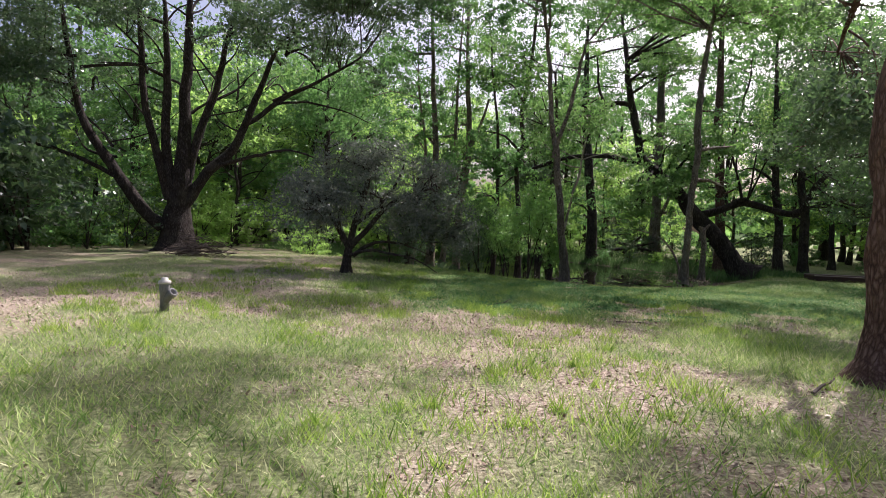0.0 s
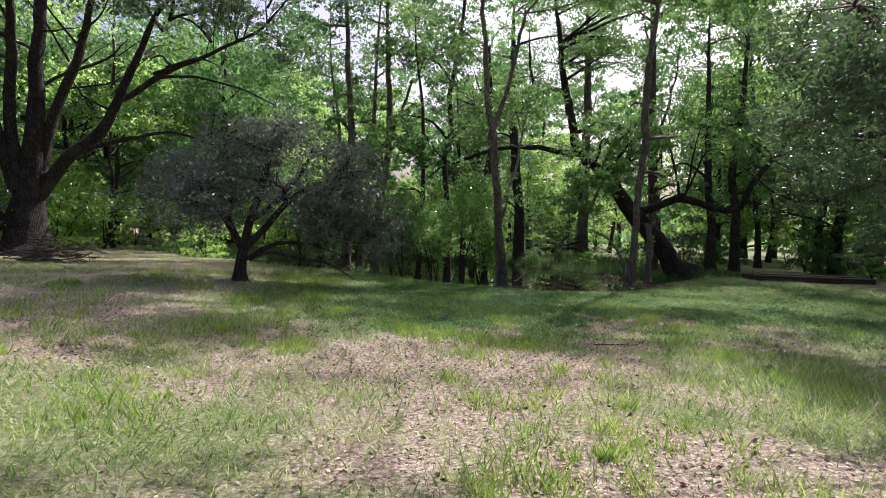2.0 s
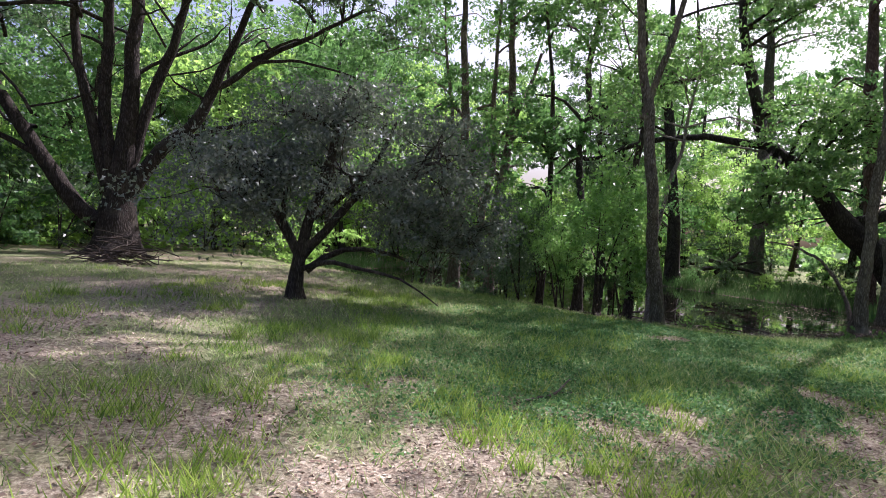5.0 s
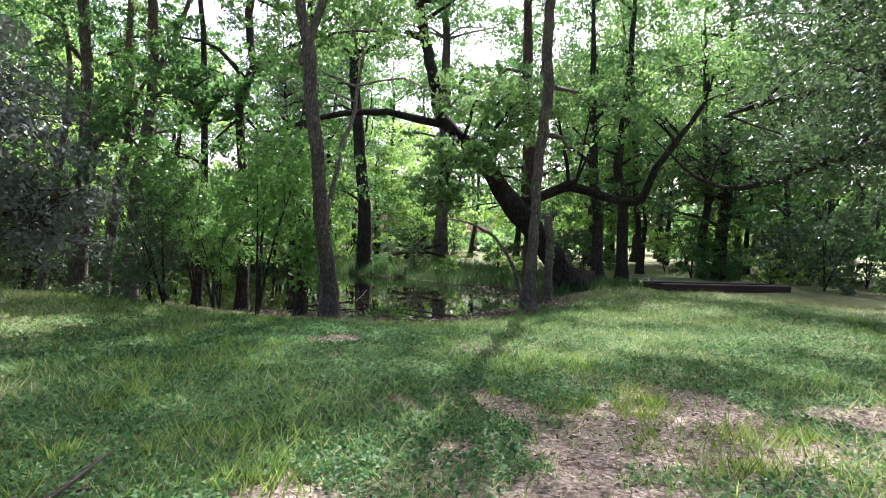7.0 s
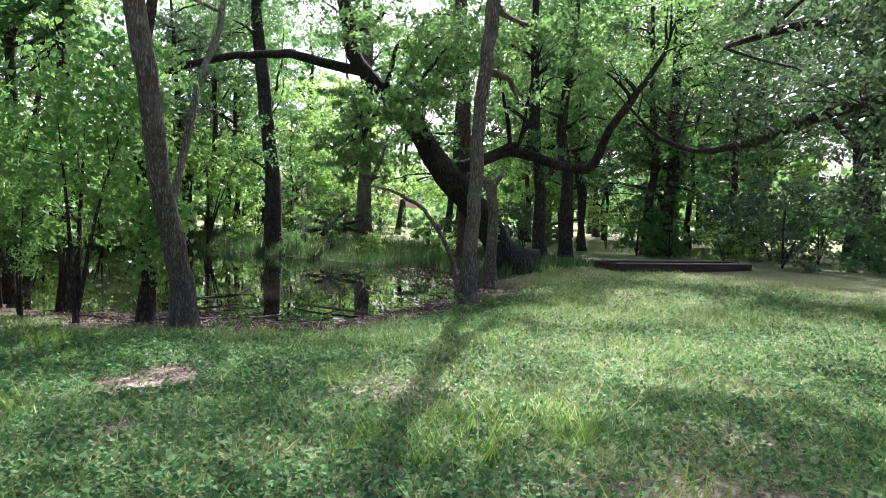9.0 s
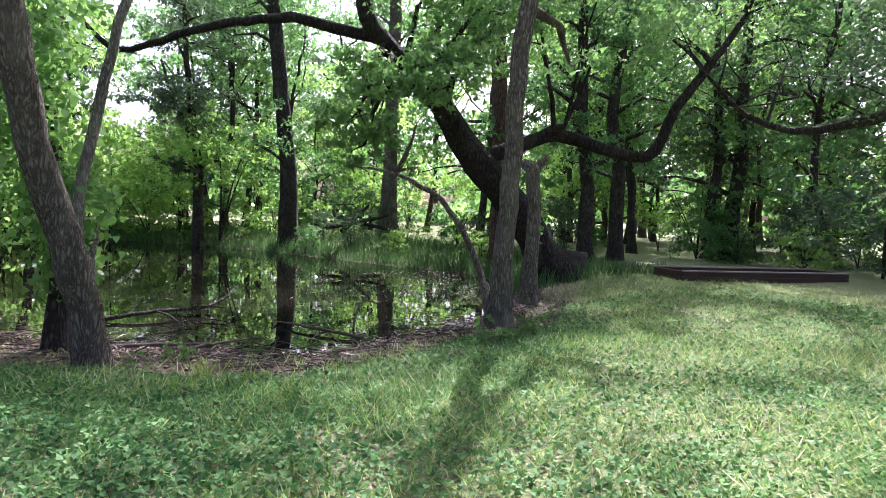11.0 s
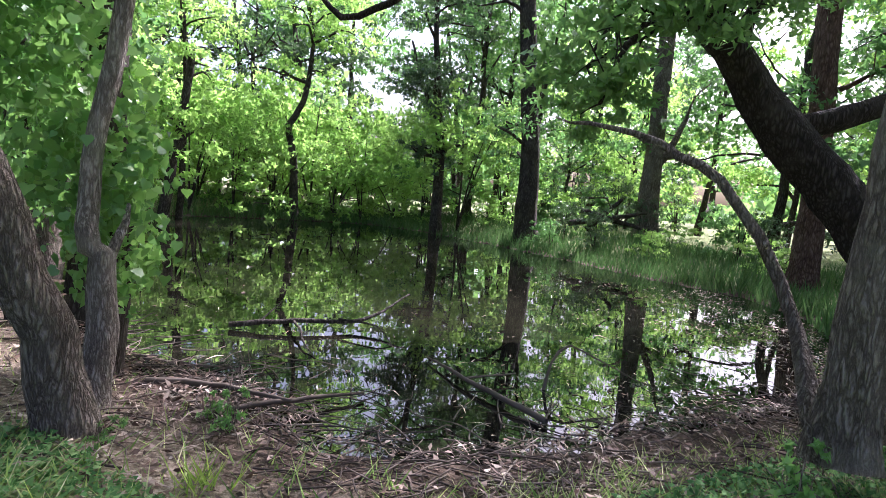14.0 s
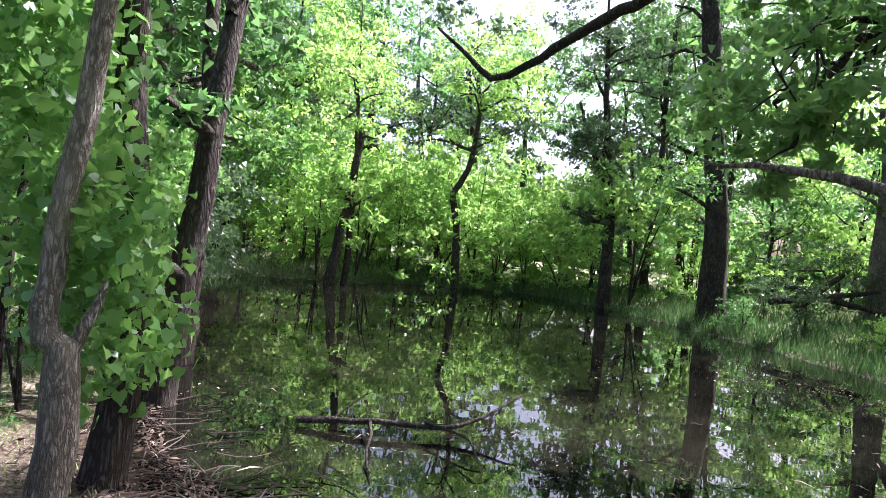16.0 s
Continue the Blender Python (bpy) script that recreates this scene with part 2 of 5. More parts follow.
# ---- mesh helpers ----
def mesh(name, verts, faces, mat, smooth=False):
    """A mesh from an array of points and an array of faces that all have the same count of corners."""
    me = bpy.data.meshes.new(name)
    verts = np.asarray(verts, np.float32)
    faces = np.asarray(faces, np.int32)
    n, k = faces.shape
    me.vertices.add(len(verts))
    me.vertices.foreach_set("co", verts.ravel())
    me.loops.add(n * k)
    me.loops.foreach_set("vertex_index", faces.ravel())
    me.polygons.add(n)
    me.polygons.foreach_set("loop_start", np.arange(n, dtype=np.int32) * k)
    me.polygons.foreach_set("loop_total", np.full(n, k, np.int32))
    if smooth:
        me.polygons.foreach_set("use_smooth", np.ones(n, bool))
    me.materials.append(mat)
    me.update(calc_edges=True)
    me.validate()
    return me


def part(name, data, parent, label=""):
    ob = new(name, data)
    ob.parent = parent
    return tagged(ob, label)


def join(pieces):
    """One array of points and one of faces out of several."""
    vs, fs, at = [], [], 0
    for v, f in pieces:
        vs.append(v)
        fs.append(np.asarray(f) + at)
        at += len(v)
    return np.concatenate(vs), np.concatenate(fs)


def bend(points, step=0.35, wobble=0.0, seed=0):
    """A smooth run (Catmull-Rom) through points that may carry a radius as fourth value."""
    p = np.asarray(points, float)
    q = np.vstack([2 * p[0] - p[1], p, 2 * p[-1] - p[-2]])
    out = []
    for i in range(1, len(q) - 2):
        n = max(2, int(np.linalg.norm(q[i + 1, :3] - q[i, :3]) / step))
        t = np.linspace(0, 1, n, endpoint=False)[:, None]
        a, b, c, d = q[i - 1], q[i], q[i + 1], q[i + 2]
        out.append(0.5 * (2 * b + (c - a) * t + (2 * a - 5 * b + 4 * c - d) * t ** 2 + (3 * b - a - 3 * c + d) * t ** 3))
    out = np.vstack(out + [p[-1:]])
    if wobble:
        r = np.random.default_rng(seed)
        w = np.cumsum(r.normal(0, wobble, (len(out), 3)), axis=0)
        w -= np.linspace(0, 1, len(out))[:, None] * w[-1]
        out[:, :3] += w
    out[:, 3:] = np.maximum(out[:, 3:], 0.003)
    return out


def tube(run, sides=8, rough=0.08, flare=0.0, seed=0):
    """A closed tapering limb along run (x, y, z, radius), with an uneven girth; flare: roots spreading at its foot."""
    r = np.random.default_rng(seed)
    p, rad = run[:, :3], run[:, 3]
    tan = np.gradient(p, axis=0)
    tan /= np.linalg.norm(tan, axis=1)[:, None] + 1e-9
    ref = np.where(np.abs(tan[:, 2:3]) > 0.9, [[1.0, 0, 0]], [[0, 0, 1.0]])
    ref = np.broadcast_to(ref[len(ref) // 2], tan.shape)
    u = np.cross(tan, ref)
    u /= np.linalg.norm(u, axis=1)[:, None] + 1e-9
    w = np.cross(tan, u)
    ang = np.linspace(0, 2 * np.pi, sides, endpoint=False)
    lobes = 1 + rough * r.normal(0, 1, (1, sides)) + rough * 0.6 * r.normal(0, 1, (len(p), sides))
    if flare:
        up = np.clip(1 - (p[:, 2] - p[0, 2]) / 0.55, 0, 1)[:, None] ** 2
        lobes = lobes * (1 + flare * up * (0.8 + 0.5 * np.cos(ang * 3 + r.uniform(0, 6))[None]))
    g = rad[:, None] * lobes
    v = p[:, None] + u[:, None] * (np.cos(ang)[None, :, None] * g[..., None]) + w[:, None] * (np.sin(ang)[None, :, None] * g[..., None])
    n = len(p)
    v = v.reshape(-1, 3)
    i = np.arange(n - 1)[:, None] * sides
    j = np.arange(sides)[None]
    jn = (j + 1) % sides
    f = np.stack([i + j, i + sides + j, i + sides + jn, i + jn], -1).reshape(-1, 4)
    tip = len(v)
    v = np.vstack([v, p[-1] + tan[-1] * rad[-1] * 0.6, p[0] - tan[0] * rad[0] * 0.2])
    a = (n - 1) * sides + np.arange(sides)
    b = (n - 1) * sides + (np.arange(sides) + 1) % sides
    half = np.arange(0, sides, 2)
    cap = np.stack([a[half], np.full(len(half), tip), b[(half + 1) % sides], a[(half + 1) % sides]], -1)
    return v, np.vstack([f, cap])


def leaf_cloud(centres, size, droop=0.25, wide=0.55, seed=0, flat=0.0, corners=4):
    """Leaves, one at every centre: kites folded along the rib, or with three corners plain pointed blades for high crowns."""
    r = np.random.default_rng(seed)
    n = len(centres)
    d = r.normal(0, 1, (n, 3))
    d[:, 2] = d[:, 2] * (1 - flat) - droop
    d /= np.linalg.norm(d, axis=1)[:, None]
    s = r.normal(0, 1, (n, 3))
    if flat:
        s[:, 2] *= 1 - flat
    s -= (s * d).sum(1)[:, None] * d
    s /= np.linalg.norm(s, axis=1)[:, None] + 1e-9
    up = np.cross(d, s)
    k = (size * r.uniform(0.55, 1.35, n))[:, None]
    c = np.asarray(centres)
    if corners == 3:
        v = np.stack([c + s * k * wide * 0.5, c + d * k, c - s * k * wide * 0.5], 1)
        return v.reshape(-1, 3), np.arange(3 * n).reshape(n, 3)
    v = np.stack([c, c + d * k * 0.45 + s * k * wide * 0.5 + up * k * 0.1, c + d * k, c + d * k * 0.45 - s * k * wide * 0.5 + up * k * 0.1], 1)
    return v.reshape(-1, 3), np.arange(4 * n).reshape(n, 4)


def broad_leaves(centres, size, seed=0):
    """Broad heart-shaped vine leaves with a shallow notch and a pointed tip, hanging with their faces outward and up."""
    r = np.random.default_rng(seed)
    n = len(centres)
    d = r.normal(0, 0.6, (n, 3))
    d[:, 2] -= 0.7
    d /= np.linalg.norm(d, axis=1)[:, None]
    s = r.normal(0, 1, (n, 3))
    s -= (s * d).sum(1)[:, None] * d
    s /= np.linalg.norm(s, axis=1)[:, None] + 1e-9
    up = np.cross(d, s)
    k = (size * r.uniform(0.5, 1.35, n))[:, None]
    outline = ((0.0, 0.0, 0.0), (-0.12, 0.26, 0.05), (0.12, 0.5, 0.1), (0.42, 0.4, 0.08), (0.66, 0.2, 0.02), (1.0, 0.0, -0.1), (0.66, -0.2, 0.02), (0.42, -0.4, 0.08), (0.12, -0.5, 0.1), (-0.12, -0.26, 0.05))
    v = np.stack([np.asarray(centres) + k * (a * d + b * s + c * up) for a, b, c in outline], 1)
    return v.reshape(-1, 3), np.arange(10 * n).reshape(n, 10)


def puff_points(puffs, cluster=30, tight=0.2, seed=0, full=1.0):
    """Leaf places: sprays gathered in each puff (centre, radii, count), denser to its outside, with gaps between."""
    r = np.random.default_rng(seed)
    out, hubs = [], []
    for c, rad, n in puffs:
        n = int(n * full)
        m = max(3, int(n / cluster))
        d = r.normal(0, 1, (m, 3))
        d /= np.linalg.norm(d, axis=1)[:, None]
        h = np.asarray(c) + d * np.asarray(rad) * (r.uniform(0.15, 1, m) ** 0.5)[:, None]
        hubs.append(h)
        which = r.integers(0, m, n)
        spread = np.asarray(rad) * tight * r.uniform(0.5, 1.3, (m, 1))
        out.append(h[which] + r.normal(0, 1, (n, 3)) * spread[which] * np.array([1, 1, 0.7]))
    return np.vstack(out), hubs


# patches kept sunlit by cutting crown leaves above (x, y, half widths)
SUN_PATCHES = [(3.6, 18.3, 0.9, 1.0), (2.3, 9.2, 2.6, 1.1), (1.2, 7.6, 1.6, 0.7), (4.3, 16.4, 0.6, 0.35), (9.1, 18.1, 0.9, 0.6), (12.8, 17.8, 1.3, 0.7), (14.7, 16.8, 0.9, 0.6), (10.2, 17.3, 1.5, 0.8), 
                 (11.0, 20.9, 0.8, 0.5), (11.2, 19.8, 0.6, 0.4), (12.15, 18.8, 0.9, 0.5), (7.6, 17.0, 0.7, 0.4), (9.3, 20.85, 0.6, 0.45), (11.6, 17.6, 0.9, 0.7), (6.8, 12.0, 0.8, 0.5), (9.2, 15.9, 0.9, 0.5), (7.4, 16.9, 0.5, 0.35)]


def clear_for_sun(pts, seed):
    """The leaves left once those between the sun and the lit patches are cut."""
    r = np.random.default_rng(seed)
    low = (pts[:, 2] + 0.4)[:, None]
    foot = pts[:, :2] - low * np.array([[SUN_DIR.x, SUN_DIR.y]]) / SUN_DIR.z
    away = np.full(len(pts), 9.0)
    for x, y, a, b in SUN_PATCHES:
        away = np.minimum(away, np.hypot((foot[:, 0] - x) / a, (foot[:, 1] - y) / b))
    return pts[(pts[:, 2] < 2.6) | (r.uniform(0.55, 1.05, len(pts)) < away) | (r.uniform(0, 1, len(pts)) < 0.22)]


def make_tree(name, label, trunk, limbs=(), puffs=(), leaf=LEAF_MID, bark=BARK_DARK, size=0.12, sides=9, flare=0.5, cluster=30,
              tight=0.145, category="tree", twigs=4, seed=1, group="", droop=0.25, wobble=0.02, extra=(), full=1.35, fine=0.86, thin=6):
    """A tree of world points: trunk and limbs as (x, y, z, radius), leaf puffs as (centre, radii, count)."""
    base = np.array(trunk[0][:3])
    root = new(name)
    root.location = base
    tagged(root, label, category, group)
    shift = np.array([*base, 0])
    run = bend(np.asarray(trunk) - shift, 0.22 if sides > 8 else 0.5, wobble, seed)
    part("trunk", mesh("trunk", *tube(run, sides, 0.045, flare, seed), bark, True), root)
    stems = [run]
    for i, l in enumerate(limbs):
        lr = bend(np.asarray(l) - shift, 0.3, wobble, seed + i + 3)
        stems.append(lr)
        part("limb", mesh("limb", *tube(lr, max(6, sides - 2), 0.07, 0, seed + i), bark, True), root)
    if puffs:
        local = [(np.asarray(c, float) - base, rad, n) for c, rad, n in puffs]
        pts, hubs = puff_points(local, cluster, tight, seed, full * 1.3)
        pts = clear_for_sun(pts + base, seed) - base
        wood = np.vstack(stems)
        r = np.random.default_rng(seed)
        for (c, rad, n), hs in zip(local, hubs):
            near = wood[np.argmin(np.linalg.norm(wood[:, :3] - (c - [0, 0, 0.6 * rad[2]]), axis=1))]
            k = min(near[3] * 0.7, 0.07)
            mid = (near[:3] + c) / 2 + r.normal(0, 0.15, 3) + [0, 0, 0.15]
            way = bend([[*near[:3], k], [*mid, k * 0.7], [*c, k * 0.35]], 0.1 * thin, 0.03, seed)
            bough = part("branch", mesh("branch", *tube(way, 4 if thin > 5 else 3, 0.05, 0, seed), bark, True), root)
            for h in hs[: twigs]:
                at = way[r.integers(len(way) // 2, len(way))]
                mid = (at[:3] + h) / 2 + r.normal(0, 0.08, 3)
                part("twig", mesh("twig", *tube(bend([[*at[:3], max(0.008, at[3] * 0.5)], [*mid, 0.008], [*h, 0.004]], 2.0), 4, 0, 0, seed), bark, True), bough)
        part("crown", mesh("crown", *leaf_cloud(pts, size * fine * 0.93, droop, 0.66, seed, corners=3), leaf), root)
    for nm, data, lab in extra:
        part(nm, data, root, lab)
    return root


# ---- ground and pond ----
WATER_Z = -0.75
SHORE = np.array([(3.5, 21.6), (4.4, 20.7), (5.0, 20.35), (5.8, 19.95), (6.3, 19.45), (6.9, 19.3), (7.5, 19.55), (8.2, 19.95), (9.5, 20.55), (10.2, 21.2),
                  (11.4, 22.6), (12.1, 24.4), (12.2, 26.4), (11.0, 28.2), (9.6, 31.0), (7.9, 33.7), (6.2, 36.2), (4.2, 37.6), (1.6, 36.6), (-0.8, 34.8),
                  (-3.2, 32.4), (-4.0, 30.2), (-4.2, 27.0), (-1.5, 25.2), (0.6, 24.4), (2.4, 23.2)])



def shore_distance(x, y):
    """Metres to the waterline; negative on the water."""
    p = np.stack([np.ravel(x), np.ravel(y)], -1)
    best = np.full(len(p), 1e9)
    inside = np.zeros(len(p), bool)
    for a, b in zip(SHORE, np.roll(SHORE, -1, axis=0)):
        d = b - a
        t = np.clip(((p - a) @ d) / (d @ d), 0, 1)
        best = np.minimum(best, np.linalg.norm(p - a - t[:, None] * d, axis=1))
        cross = (a[1] > p[:, 1]) != (b[1] > p[:, 1])
        if d[1]:
            inside ^= cross & (p[:, 0] < d[0] * (p[:, 1] - a[1]) / d[1] + a[0])
    return np.where(inside, -best, best).reshape(np.shape(x))


def waves(x, y, seed, size, octaves=3):
    """Cheap smooth noise, about -1 to 1."""
    r = np.random.default_rng(seed)
    out = np.zeros(np.shape(x))
    total = 0
    for o in range(octaves):
        for _ in range(5):
            k = r.normal(0, 1, 2) * 2 ** o / size
            out = out + np.sin(x * k[0] + y * k[1] + r.uniform(0, 6.3)) / 2 ** o / 2.2
        total += 1 / 2 ** o
    return out / total


def smooth(a, b, v):
    t = np.clip((v - a) / (b - a), 0, 1)
    return t * t * (3 - 2 * t)


def ground_z(x, y):
    x, y = np.asarray(x, float), np.asarray(y, float)
    fall = smooth(1, 13, y)
    right = smooth(-4, 3, x)
    z = -0.16 - fall * (0.12 + 0.24 * right)
    z = z + smooth(7.5, 12, x) * 0.1 * smooth(14, 18, y) + smooth(27, 36, y) * 0.15
    z = z + 0.035 * waves(x, y, 3, 3.0) + 0.012 * waves(x, y, 4, 0.7)
    d = shore_distance(x, y)
    near = smooth(0.0, 2.6, d)
    z = z * near + (WATER_Z + 0.01) * (1 - near)
    z = np.where(d < 0, WATER_Z - 0.5 * smooth(-0.3, 1.3, -d) + 0.012 * waves(x, y, 8, 0.5), z)
    return z


def litter_share(x, y):
    """0: grass, 1: bare leaf litter."""
    d = shore_distance(x, y)
    c = 0.27 + 0.8 * waves(x, y, 11, 0.75) + 0.35 * waves(x, y, 12, 0.25)
    c = c + 0.36 * smooth(6.0, 8.5, y) * smooth(12.5, 10, y) * smooth(6, 2, x)
    c = c - 0.55 * smooth(10.5, 13.5, y) * smooth(-1.0, 2.5, x) + 0.3 * smooth(3.0, 1.0, x) * smooth(8.0, 9.5, y) * smooth(13.5, 11.0, y)
    c = c + 1.0 * smooth(3.5, 5.5, x) * smooth(9.5, 7, x) * smooth(9.5, 10.5, y) * smooth(15.2, 13.6, y)
    c = c - 0.05 * smooth(5.5, 3.5, y)
    c = c + 0.12 * smooth(-1, -4, x) * smooth(9, 12, y) - 0.5 * smooth(10.5, 13, x) * smooth(17, 20, y)
    c = c + smooth(1.6, 0.5, d) * smooth(25, 22, y)
    return np.clip(c, 0, 1)


def axis(lo, hi, step, out):
    core = np.arange(lo, hi + step / 2, step)
    k = np.cumsum(step * 1.22 ** np.arange(1, 60))
    k = np.append(k[k < out], out)
    return np.concatenate([(lo - k)[::-1], core, hi + k])


gx, gy = np.meshgrid(axis(-10, 18, 0.23, 1800), axis(-4, 38, 0.23, 1800), indexing="xy")
gz = ground_z(gx, gy)
rows, cols = gx.shape
idx = np.arange(rows * cols).reshape(rows, cols)
quads = np.stack([idx[:-1, :-1], idx[:-1, 1:], idx[1:, 1:], idx[1:, :-1]], -1).reshape(-1, 4)
ground_mesh = mesh("ground", np.stack([gx, gy, gz], -1).reshape(-1, 3), quads, GROUND, True)
cover = ground_mesh.attributes.new("cover", "FLOAT", "POINT")
cover.data.foreach_set("value", litter_share(gx, gy).ravel().astype(np.float32))
wet = ground_mesh.attributes.new("wet", "FLOAT", "POINT")
wet.data.foreach_set("value", (smooth(1.3, 0.35, shore_distance(gx, gy)) * 0.93).ravel().astype(np.float32))
tagged(new("ground", ground_mesh), "patchy mown lawn with dry leaf litter sloping to a pond", "ground", kind="structure")

wv = np.array([(-6, 18.5, WATER_Z), (13.5, 18.5, WATER_Z), (13.5, 38.5, WATER_Z), (-6, 38.5, WATER_Z)])
tagged(new("water", mesh("water", wv, [[0, 1, 2, 3]], WATER)), "still dark pond water mirroring the trees", "pond", kind="structure")


def g(x, y):
    return float(ground_z(x, y))


# ---- trees by the pond ----
ROUND = (1.6, 1.6, 1.0)


def puffs_along(line, spread, radii, count, n, seed):
    """Puffs scattered round a line from a to b."""
    r = np.random.default_rng(seed)
    a, b = np.array(line[0], float), np.array(line[1], float)
    out = []
    for _ in range(n):
        c = a + (b - a) * r.uniform(0, 1) + r.normal(0, 1, 3) * spread
        k = r.uniform(0.7, 1.25)
        out.append((c, tuple(k * v for v in radii), int(count * k)))
    return out


def vine(centre, radii, count, size, seed, base):
    pts, _ = puff_points([(np.array(centre) - np.array(base), radii, count)], 10, 0.22, seed)
    return mesh("vine_leaves", *broad_leaves(pts, size * 1.05, seed), LEAF_VINE)


# leaning grey tree at the near shore
make_tree("leaning_tree", "leaning grey-barked tree with furrowed bark at the pond edge",
          [(5.03, 19.12, -0.8, 0.16), (4.96, 19.02, -0.1, 0.125), (4.86, 18.85, 0.37, 0.115), (4.64, 18.55, 1.3, 0.105), (4.43, 18.35, 2.5, 0.1), (4.3, 18.35, 3.5, 0.09), (4.1, 18.4, 4.7, 0.07), (3.9, 18.6, 7.5, 0.05), (3.8, 19.6, 9.5, 0.02)],
          [[(4.3, 18.35, 3.4, 0.07), (4.48, 18.35, 4.1, 0.06), (4.72, 18.35, 4.75, 0.055), (5.2, 18.4, 7.0, 0.035)]],
          # wide high puffs, above the view, added to shade the lawn
          puffs_along([(1.5, 17.6, 9.0), (6.2, 18.6, 9.6)], (1.5, 1.3, 0.8), (1.4, 1.4, 0.7), 620, 18, 21) + puffs_along([(-3.6, 16.6, 9.6), (1.5, 17.6, 9.4)], (0.8, 1.2, 0.4), (1.5, 1.5, 0.6), 560, 11, 27), LEAF_MID, BARK_GREY, 0.15, 14, 0.16, seed=21)

tl = [(4.99, 19.5, -0.8, 0.09), (4.99, 19.5, 0.05, 0.075), (4.92, 19.44, 0.3, 0.06), (4.94, 19.46, 0.55, 0.053), (4.99, 19.5, 1.0, 0.05), (5.05, 19.55, 1.6, 0.045), (5.25, 19.62, 2.6, 0.04), (5.6, 19.75, 4.0, 0.03), (5.75, 19.8, 5.2, 0.012)]
make_tree("young_vine_tree", "slender pale-barked young tree wrapped in leafy vine",
          tl, [[(4.98, 19.52, 0.0, 0.045), (5.04, 19.6, 0.22, 0.03), (5.02, 19.68, 0.45, 0.012)]],
          puffs_along([(5.2, 19.9, 3.2), (5.8, 20.2, 5.6)], (0.9, 0.8, 0.6), (0.8, 0.8, 0.5), 260, 9, 22), LEAF_BRIGHT, BARK_PALE, 0.11, 12, 0.15, seed=22,
          extra=[("vine_leaves", vine((4.86, 19.75, 0.55), (0.3, 0.28, 0.75), 900, 0.06, 31, tl[0][:3]), "broad bright green vine leaves"),
                 ("vine_leaves", vine((4.45, 19.75, 1.3), (0.5, 0.4, 0.9), 1100, 0.066, 32, tl[0][:3]), "broad bright green vine leaves"),
                 ("vine_leaves", vine((4.2, 19.9, 2.1), (0.7, 0.5, 0.9), 1300, 0.07, 35, tl[0][:3]), "broad bright green vine leaves")])
tm = [(4.67, 20.09, -0.95, 0.13), (4.69, 20.11, -0.1, 0.1), (4.68, 20.1, 0.52, 0.09), (4.65, 20.08, 1.15, 0.085), (4.64, 20.07, 1.8, 0.08), (4.75, 20.1, 4.0, 0.06), (4.6, 20.2, 6.5, 0.03)]
make_tree("dark_trunk_tree", "dark upright tree with vine at the pond edge",
          tm, (), puffs_along([(4.3, 20.4, 3.6), (4.6, 20.6, 7.5)], (1.1, 1.0, 0.8), (0.9, 0.9, 0.6), 330, 10, 23), LEAF_BRIGHT, BARK_DARK, 0.12, 11, 0.2, seed=23,
          extra=[("vine_leaves", vine((4.72, 20.15, 0.2), (0.3, 0.25, 0.55), 600, 0.06, 33, tm[0][:3]), "broad green vine leaves")])

# straight tree on the point, with its arching second stem and its broken neighbour
make_tree("straight_tree", "straight grey-brown tree with smooth bark on the pond point",
          [(8.84, 19.06, -0.45, 0.155), (8.84, 19.07, -0.1, 0.13), (8.86, 19.07, 0.5, 0.112), (8.89, 19.06, 1.3, 0.105), (8.93, 19.04, 2.6, 0.1), (9.0, 19.0, 3.9, 0.11), (9.05, 18.97, 5.5, 0.1), (9.3, 19.0, 8.0, 0.06), (9.4, 19.0, 10.5, 0.02)],
          [[(8.8, 19.2, -0.4, 0.06), (8.84, 19.45, 0.05, 0.042), (8.74, 19.68, 0.55, 0.037), (8.55, 19.8, 0.85, 0.032), (8.33, 19.93, 1.05, 0.028), (8.1, 20.1, 1.18, 0.022), (7.78, 20.3, 1.21, 0.014), (7.55, 20.42, 1.25, 0.005)]],
          # the puffs above eight metres are added to shade the lawn
          puffs_along([(6.8, 17.6, 9.0), (10.5, 19.6, 10.0)], (1.4, 1.3, 0.8), (1.4, 1.4, 0.7), 620, 13, 24) + puffs_along([(10.2, 17.2, 8.2), (12.8, 19.6, 8.6)], (0.5, 0.6, 0.3), (1.2, 1.2, 0.5), 420, 6, 28)
          + puffs_along([(6.9, 18.6, 8.6), (8.9, 20.8, 9.0)], (0.5, 0.5, 0.3), (1.1, 1.1, 0.5), 420, 6, 29) + puffs_along([(11.4, 19.6, 8.0), (12.8, 18.6, 8.4)], (0.4, 0.4, 0.3), (0.9, 0.9, 0.5), 380, 4, 30)
          + puffs_along([(10.4, 20.4, 3.4), (11.2, 20.6, 4.2)], (0.3, 0.3, 0.3), (0.6, 0.6, 0.4), 260, 2, 25), LEAF_BRIGHT, BARK_GREY, 0.13, 14, 0.25, seed=24)
tb2 = [(9.78, 19.88, -0.42, 0.12), (9.78, 19.88, 0.0, 0.09), (9.77, 19.88, 0.5, 0.083), (9.76, 19.88, 1.15, 0.083), (9.72, 19.88, 1.3, 0.085), (9.66, 19.9, 1.42, 0.04)]
